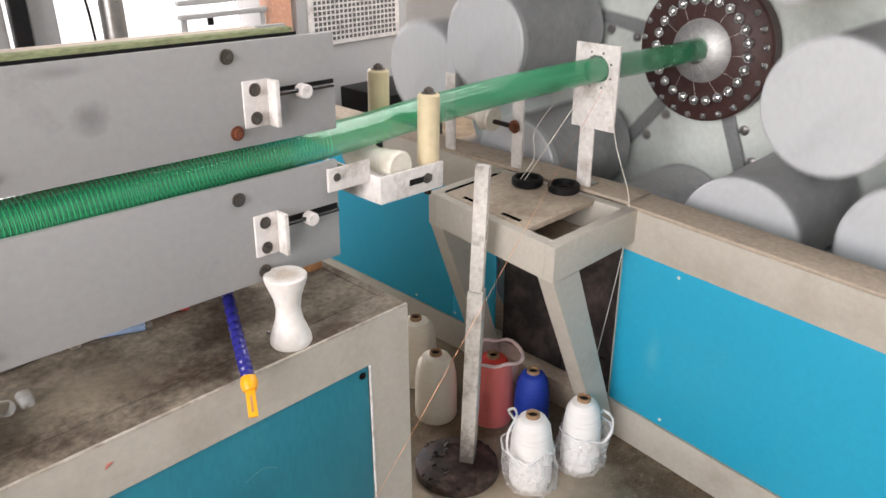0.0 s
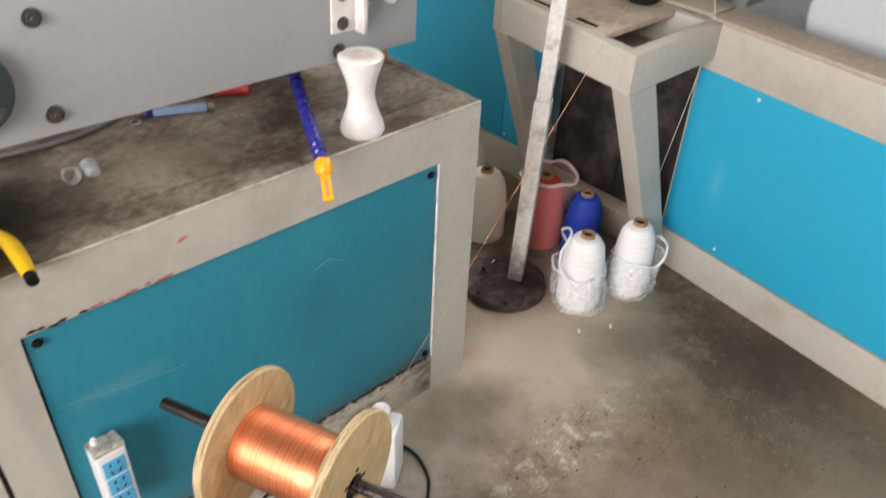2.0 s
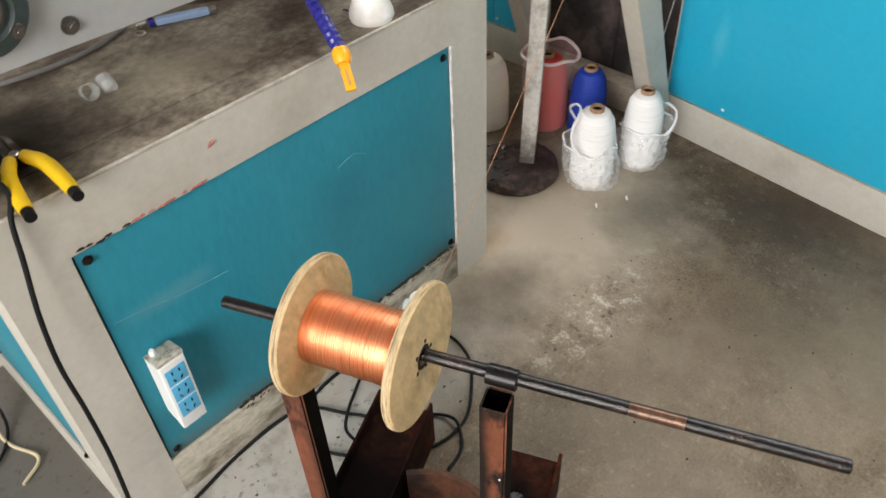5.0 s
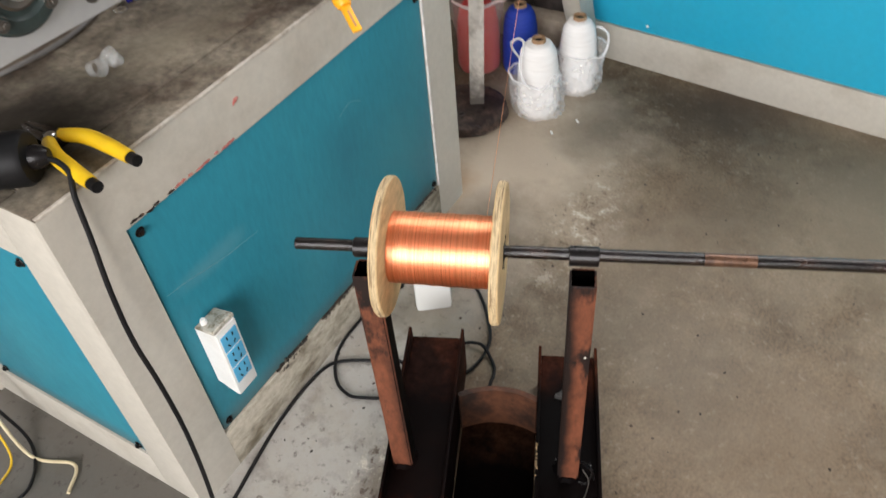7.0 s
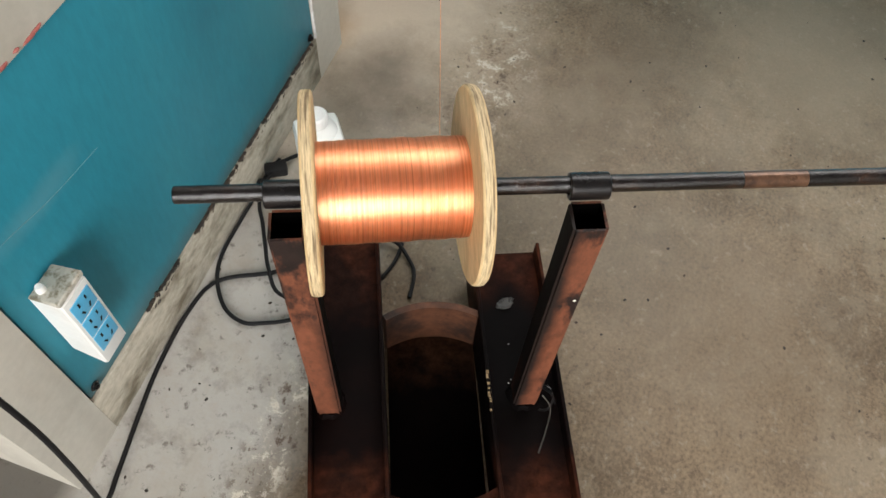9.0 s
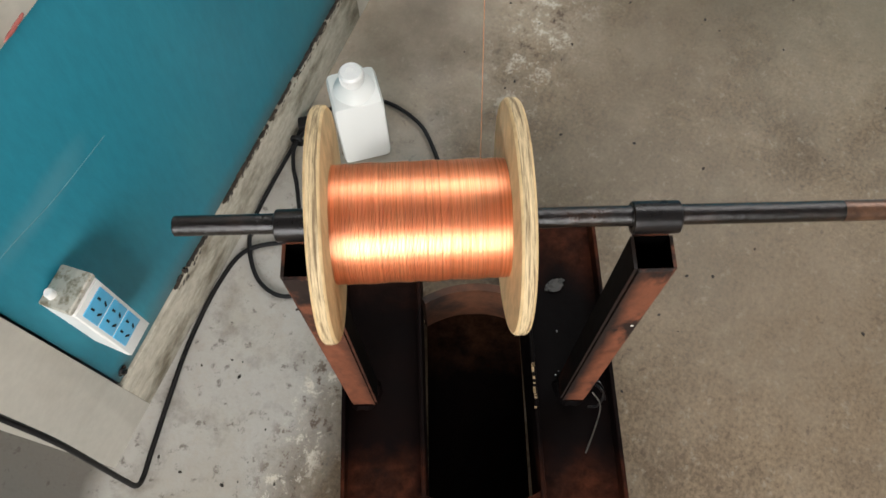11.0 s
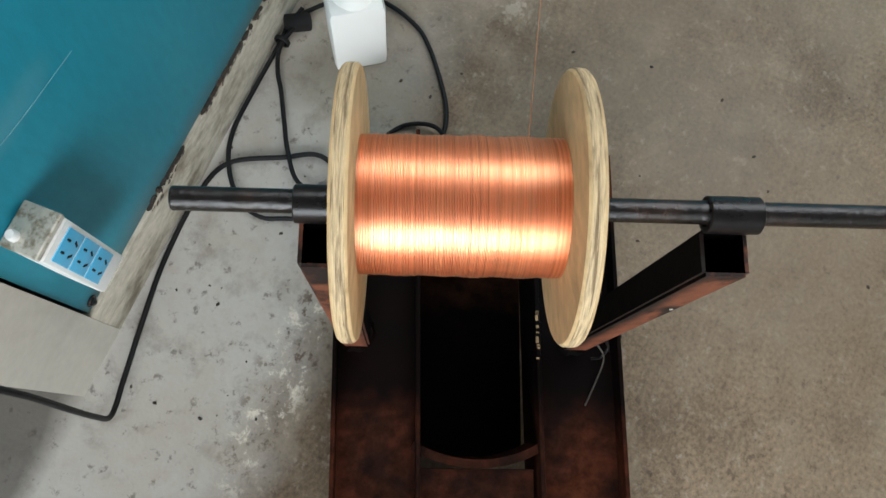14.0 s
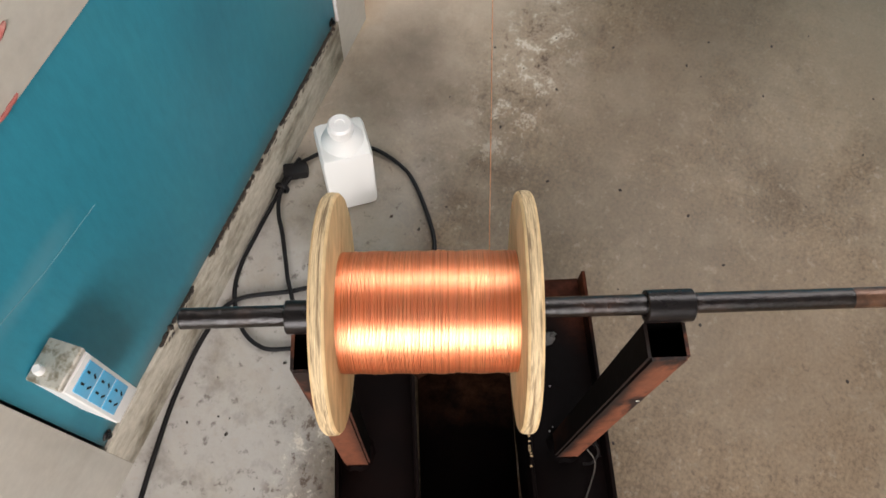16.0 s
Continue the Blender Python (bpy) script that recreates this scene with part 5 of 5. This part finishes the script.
def cone(label, m, yarn, bag=None, r=0.062, h=0.205, seed=0):
    t = thing("yarn_cone", label, "yarn cone", m, "yarn cones on the floor")
    part("yarn", lathe([(0, 0.0), (r * 0.93, 0.0), (r, 0.012), (r * 1.0, 0.05), (r * 0.99, h * 0.45), (r * 0.95, h * 0.66), (r * 0.84, h * 0.83), (r * 0.62, h * 0.93), (0.02, h * 0.955), (0, h * 0.955)], 36, wobble=0.012), yarn, t)
    part("core", lathe([(0.016, h * 0.9), (0.021, h * 0.9), (0.0195, h), (0.0145, h), (0.016, h * 0.9)], 24), M_CARD, t, "brown cardboard core")
    part("core_hole", lathe([(0, h * 0.957), (0.0145, h * 0.957), (0.0145, h * 0.962), (0, h * 0.962)], 16), M_BLACK, t)
    if bag:
        b = bmesh.new()
        seg, lay = 64, 16
        full = bag is M_BAG_PINK
        fold = M_BAG_PINK_FOLD if full else M_BAG_FOLD
        side = radians({1: 125, 2: -50, 4: -40}[seed])
        rows = []
        for j in range(lay):
            f = j / (lay - 1)
            ring = []
            for i in range(seg):
                a = 2 * math.pi * i / seg
                c, d = math.cos(a), math.sin(a)
                k = noise.noise((c * 2 + seed * 5, d * 2, f * 3))
                k2 = noise.noise((c * 6 + seed * 9, d * 6, f * 9))
                k3 = noise.noise((c * 14 + seed * 3, d * 14, f * 16))
                top = h * (0.99 if full else 0.50)
                out = max(0.0, math.cos(a - side))
                back = max(0.0, -math.cos(a - side))
                if full:
                    rr = r * (1.04 + 0.10 * f * f + 0.22 * out * f ** 6) + 0.004 * k + 0.004 * k2
                else:
                    rr = r * (1.05 + 0.10 * math.sin(math.pi * min(1, f * 1.1)) + 0.42 * out * f + 0.16 * (1 - f) ** 4) + 0.12 * r * back * (1 - f) + 0.008 * k + 0.008 * k2 + 0.004 * k3
                z = 0.002 + f * (top * (1 + (0.0 if full else 0.10 * out)) + 0.020 * noise.noise((c * 1.5 + seed, d * 1.5, 3)))
                ring.append(b.verts.new((rr * c, rr * d, z)))
            rows.append(ring)
        for lo, hi in zip(rows, rows[1:]):
            for i in range(seg):
                b.faces.new((lo[i], lo[(i + 1) % seg], hi[(i + 1) % seg], hi[i]))
        hem = [v.co.copy() for v in rows[-1][::2]]
        bg = part("bag", b, bag, t, "crumpled clear plastic bag")
        thick = 0.0052 if full else 0.0030
        part("bag_hem", sweep(hem + hem[:1], thick, 8, 2, radius=lambda i, n: thick * (1 + 0.45 * noise.noise((i * 0.35, seed, 0)))), fold, bg, "rolled edge of the bag")
        if not full:
            shape = ((-66, 1.30, 0.50), (-50, 1.55, 0.68), (-34, 1.42, 0.85), (-24, 0.98, 0.96), (10, 0.74, 0.985), (34, 0.98, 0.96), (42, 1.40, 0.84), (50, 1.55, 0.66), (64, 1.30, 0.50)) if seed == 1 else ((-40, 1.30, 0.48), (-26, 1.52, 0.60), (-8, 1.50, 0.72), (8, 1.12, 0.78), (22, 1.06, 0.72), (36, 1.12, 0.60), (50, 1.20, 0.48))
            loop = [(r * q * math.cos(side + radians(s)), r * q * math.sin(side + radians(s)), h * z) for s, q, z in shape]
            part("bag_handle", sweep(loop, 0.004, 8, 5, radius=lambda i, n: 0.0038 * (1 + 0.4 * noise.noise((i * 0.4, seed + 7, 0)))), fold, bg, "twisted bag handle")
    return t


cone("white yarn cone in a crumpled clear bag", pose(1.493, -0.013, 0), M_YARN, M_BAG, 0.061, 0.235, 1)
cone("white yarn cone in a torn clear bag", pose(1.657, -0.069, 0), M_YARN, M_BAG, 0.057, 0.235, 2)
cone("deep blue yarn cone standing on the floor", pose(1.681, 0.137, 0), M_YARN_BLUE, None, 0.056, 0.222, 3)
cone("red yarn cone in a pinkish clear bag", pose(1.640, 0.266, 0), M_YARN_RED, M_BAG_PINK, 0.068, 0.240, 4)
cone("large cream yarn cone beside the stand", pose(1.523, 0.405, 0), M_YARN_CREAM, None, 0.068, 0.240, 5)
cone("cream yarn cone behind the others", pose(1.62, 0.60, 0, 0, 0, 0), M_YARN_CREAM, None, 0.07, 0.25, 6)

# ---- spiral machine: guide disc and turning drums ----
DISC = (2.47, 0.116, 1.090)
gd = thing("guide_disc", "maroon guide disc ringed with steel balls, round the hose", "machine part", pose(*DISC))
part("disc", lathe([(0.06, -0.02), (0.13, -0.02), (0.15, -0.012), (0.225, -0.006), (0.232, 0.0), (0.232, 0.05), (0.06, 0.05), (0.06, -0.02)], 56, "x"), M_MAROON, gd)
part("hub", lathe([(0.038, -0.055), (0.070, -0.050), (0.102, -0.022), (0.106, 0.0), (0.038, 0.0), (0.038, -0.055)], 48, "x"), M_HUB, gd, "bright turned steel cone")
ball = lathe([(0, -0.0185), (0.0093, -0.016), (0.016, -0.0093), (0.0185, 0), (0.016, 0.0093), (0.0093, 0.016), (0, 0.0185)], 14)
ball_me = mesh_of("ball", ball, M_CHROME)
small_me = mesh_of("stud", lathe([(0, -0.012), (0.0085, -0.0085), (0.012, 0), (0.0085, 0.0085), (0, 0.012)], 10), M_CHROME)
for k in range(24):
    a = 2 * math.pi * k / 24
    o = new("ball", ball_me)
    o.parent, o.location = gd, (-0.022, 0.160 * math.cos(a), 0.160 * math.sin(a))
    o = new("stud", small_me)
    o.parent, o.location = gd, (-0.014, 0.211 * math.cos(a + 0.1), 0.211 * math.sin(a + 0.1))
for k in range(12):
    a = 2 * math.pi * k / 12
    part("wire", sweep([(-0.022, 0.148 * math.cos(a), 0.148 * math.sin(a)), (-0.058, 0.042 * math.cos(a + 0.15), 0.042 * math.sin(a + 0.15))], 0.0005, 4, 2), M_THREAD, gd)

rotor = thing("drum_rotor", "turning rotor carrying rings of grey steel wire drums", "machine rotor", pose(*DISC))
part("back_plate", lathe([(0.225, 0.07), (1.18, 0.07), (1.18, 0.09), (0.225, 0.09), (0.225, 0.07)], 64, "x"), M_ROTOR, rotor, "pale green rotor plate")
drum_me = mesh_of("drum", lathe([(0, -0.005), (0.163, -0.005), (0.167, 0.0), (0.167, 0.44), (0, 0.44)], 44, "x"), M_DRUM)
cap_me = mesh_of("end_cap", lathe([(0, -0.016), (0.166, -0.016), (0.172, -0.011), (0.172, 0.012), (0.1675, 0.012), (0.1675, -0.0055), (0, -0.0055)], 44, "x"), M_DRUM_CAP)
spoke_me = mesh_of("spoke", box(0.050, 0.068, -0.022, 0.022, 0.23, 1.15, 0.002), M_SPOKE)
bolt_bm = bolt(0.012, 0.012)
bolt_bm.transform(Matrix.Rotation(radians(-90), 4, "Y"))
rbolt_me = mesh_of("bolt", bolt_bm, M_STEEL)
for count, rad, x, off in ((8, 0.565, -0.43, 1.5), (12, 0.875, -0.43, 22)):
    for k in range(count):
        a = radians(off + 360 * k / count)
        o = new("drum", drum_me)
        o.parent, o.location = rotor, (x, -rad * math.cos(a), -rad * math.sin(a))
        c = new("end_cap", cap_me)
        c.parent = o
for k in range(6):
    a = radians(38 + 60 * k)
    o = new("spoke", spoke_me)
    o.parent, o.rotation_euler = rotor, (a, 0, 0)
    for rr in (0.29, 0.40, 0.62):
        q = new("bolt", rbolt_me)
        q.parent, q.location = o, (0.069, 0.04, rr)
whole("machine_housing", lathe([(0, 0), (1.35, 0), (1.35, 0.04), (0, 0.04)], 48, "x", m=Matrix.Translation((3.0, 0.116, 1.36))), M_ROTOR, "pale machine housing wall behind the rotor", "machine housing")

# ---- far equipment behind the puller ----
def perforated(name, x0, x1, y0, y1, z0, z1, label):
    t = thing(name, label, "control cabinet")
    part("body", box(x0, x1, y0, y1, z0, z1, 0.004), M_GREY, t)
    p = part("vent_panel", box(x0 + 0.06, x1 - 0.06, y0 - 0.012, y0 - 0.001, z0 + (z1 - z0) * 0.70, z1 - 0.02, 0.002), M_WHITE_METAL, t, "perforated grey vent panel")
    nx, nz = 20, 12
    hole = mesh_of("vent_hole", box(-0.0085, 0.0085, -0.002, 0.0, -0.0085, 0.0085, 0), M_HOLE)
    for i in range(nx):
        for j in range(nz):
            o = new("vent_hole", hole)
            o.parent = p
            o.location = (x0 + 0.10 + (x1 - x0 - 0.2) * i / (nx - 1), y0 - 0.0125, z0 + (z1 - z0) * 0.70 + 0.03 + ((z1 - z0) * 0.30 - 0.08) * j / (nz - 1))
    return t


perforated("control_cabinet", 2.34, 3.06, 2.2, 2.75, 0.0, 1.22, "grey control cabinet with a perforated vent panel")
whole("black_case", box(2.5, 2.9, 1.75, 2.1, 0.0, 0.66, 0.01), M_BLACK, "black equipment case standing on the floor", "case")
for x, y, w, mt, label in ((2.245, 2.24, 0.055, M_PEACH, "peach painted square post"), (1.0, 2.24, 0.028, M_GREY, "slim grey steel post"), (1.072, 2.2, 0.030, M_BLACK, "slim dark steel post"), (1.18, 2.3, 0.05, M_GREY, "wider grey steel post by the doorway")):
    whole("post", box(x - w, x + w, y - w, y + w, 0.0, 2.0, 0.006), mt, label, "post", "posts by the doorway")
whole("vertical_pipe", lathe(rod(0.05, 2.2, 0.003), 24, m=Matrix.Translation((1.43, 2.2, 0))), M_STEEL, "upright galvanised steel pipe", "pipe")
whole("hanging_cable", sweep([(1.30, 2.2, 1.6), (1.31, 2.2, 1.3), (1.34, 2.2, 1.1), (1.36, 2.21, 0.6), (1.36, 2.2, 0.01)], 0.006, 8, 6), M_BLACK, "thin dark cable hanging by the pipe", "cable")
shelf = thing("steel_rack", "grey steel rack standing before the doorway", "rack")
for z in (1.055, 1.115):
    part("rail", box(1.72, 2.16, 2.18, 2.22, z, z + 0.022, 0.003), M_GREY, shelf)
for x in (1.74, 1.87, 2.14):
    part("upright", box(x - 0.012, x + 0.012, 2.19, 2.21, 1.02 if x < 2 and x > 1.8 else 0.0, 1.054, 0.002), M_GREY if x != 1.87 else M_BLACK, shelf)

# ---- cables by the cabinet's end ----
for k, (mt, pts, label) in enumerate(((M_CREAM, [(-0.02, 0.62, 0.30), (-0.05, 0.50, 0.12), (-0.07, 0.40, 0.01), (-0.04, 0.30, 0.008), (-0.09, 0.26, 0.008)], "cream cable hanging by the cabinet's end"), (M_BLACK, [(-0.02, 0.62, 0.26), (-0.04, 0.52, 0.10), (-0.05, 0.42, 0.012), (-0.12, 0.34, 0.010), (-0.2, 0.36, 0.01)], "black cable hanging by the cabinet's end"), (M_YELLOW, [(-0.02, 0.62, 0.33), (-0.06, 0.52, 0.15), (-0.09, 0.43, 0.02), (-0.15, 0.40, 0.008)], "yellow wire hanging by the cabinet's end"))):
    whole("loose_cable", sweep(pts, 0.0036 if k < 2 else 0.0025, 8, 8), mt, label, "cable", "cables by the cabinet's end")


# ---- what moves ----
def motions():
    turn = STAND @ pose(0, AX_Y, AX_Z)
    # seconds, place along the shaft, swing about the upright, dip, degrees turned
    REEL = [(0, 0.109, -1.0, 0, 0), (2.0, 0.109, -1.2, 0, 48), (3.5, 0.109, -1.3, 0.1, 84), (4.2, 0.109, -1.5, 0, 100), (6.3, 0.108, -2.5, 0, 151), (7.0, 0.106, -0.8, 1.0, 168), (8.5, 0.1036, 2.5, 2.2, 204), (9.7, 0.103, 2.6, 2.2, 233), (11.8, 0.100, 1.8, 0.4, 283), (12.5, 0.0993, 1.4, -0.3, 300), (13.5, 0.0987, 0.3, -1.3, 324), (15.0, 0.0978, -1.0, -2.2, 360), (16.0, 0.0976, -2.0, -2.2, 384)]
    rows = [(t, turn @ pose(along, 0, -0.0015, 0, dip, swing) @ pose(0, 0, 0, spin, 0, 0)) for t, along, swing, dip, spin in REEL]
    walk(reel, rows)
    walk(rotor, [(k * 0.4, pose(*DISC) @ pose(0, 0, 0, 105 * k * 0.4, 0, 0)) for k in range(41)])


motions()
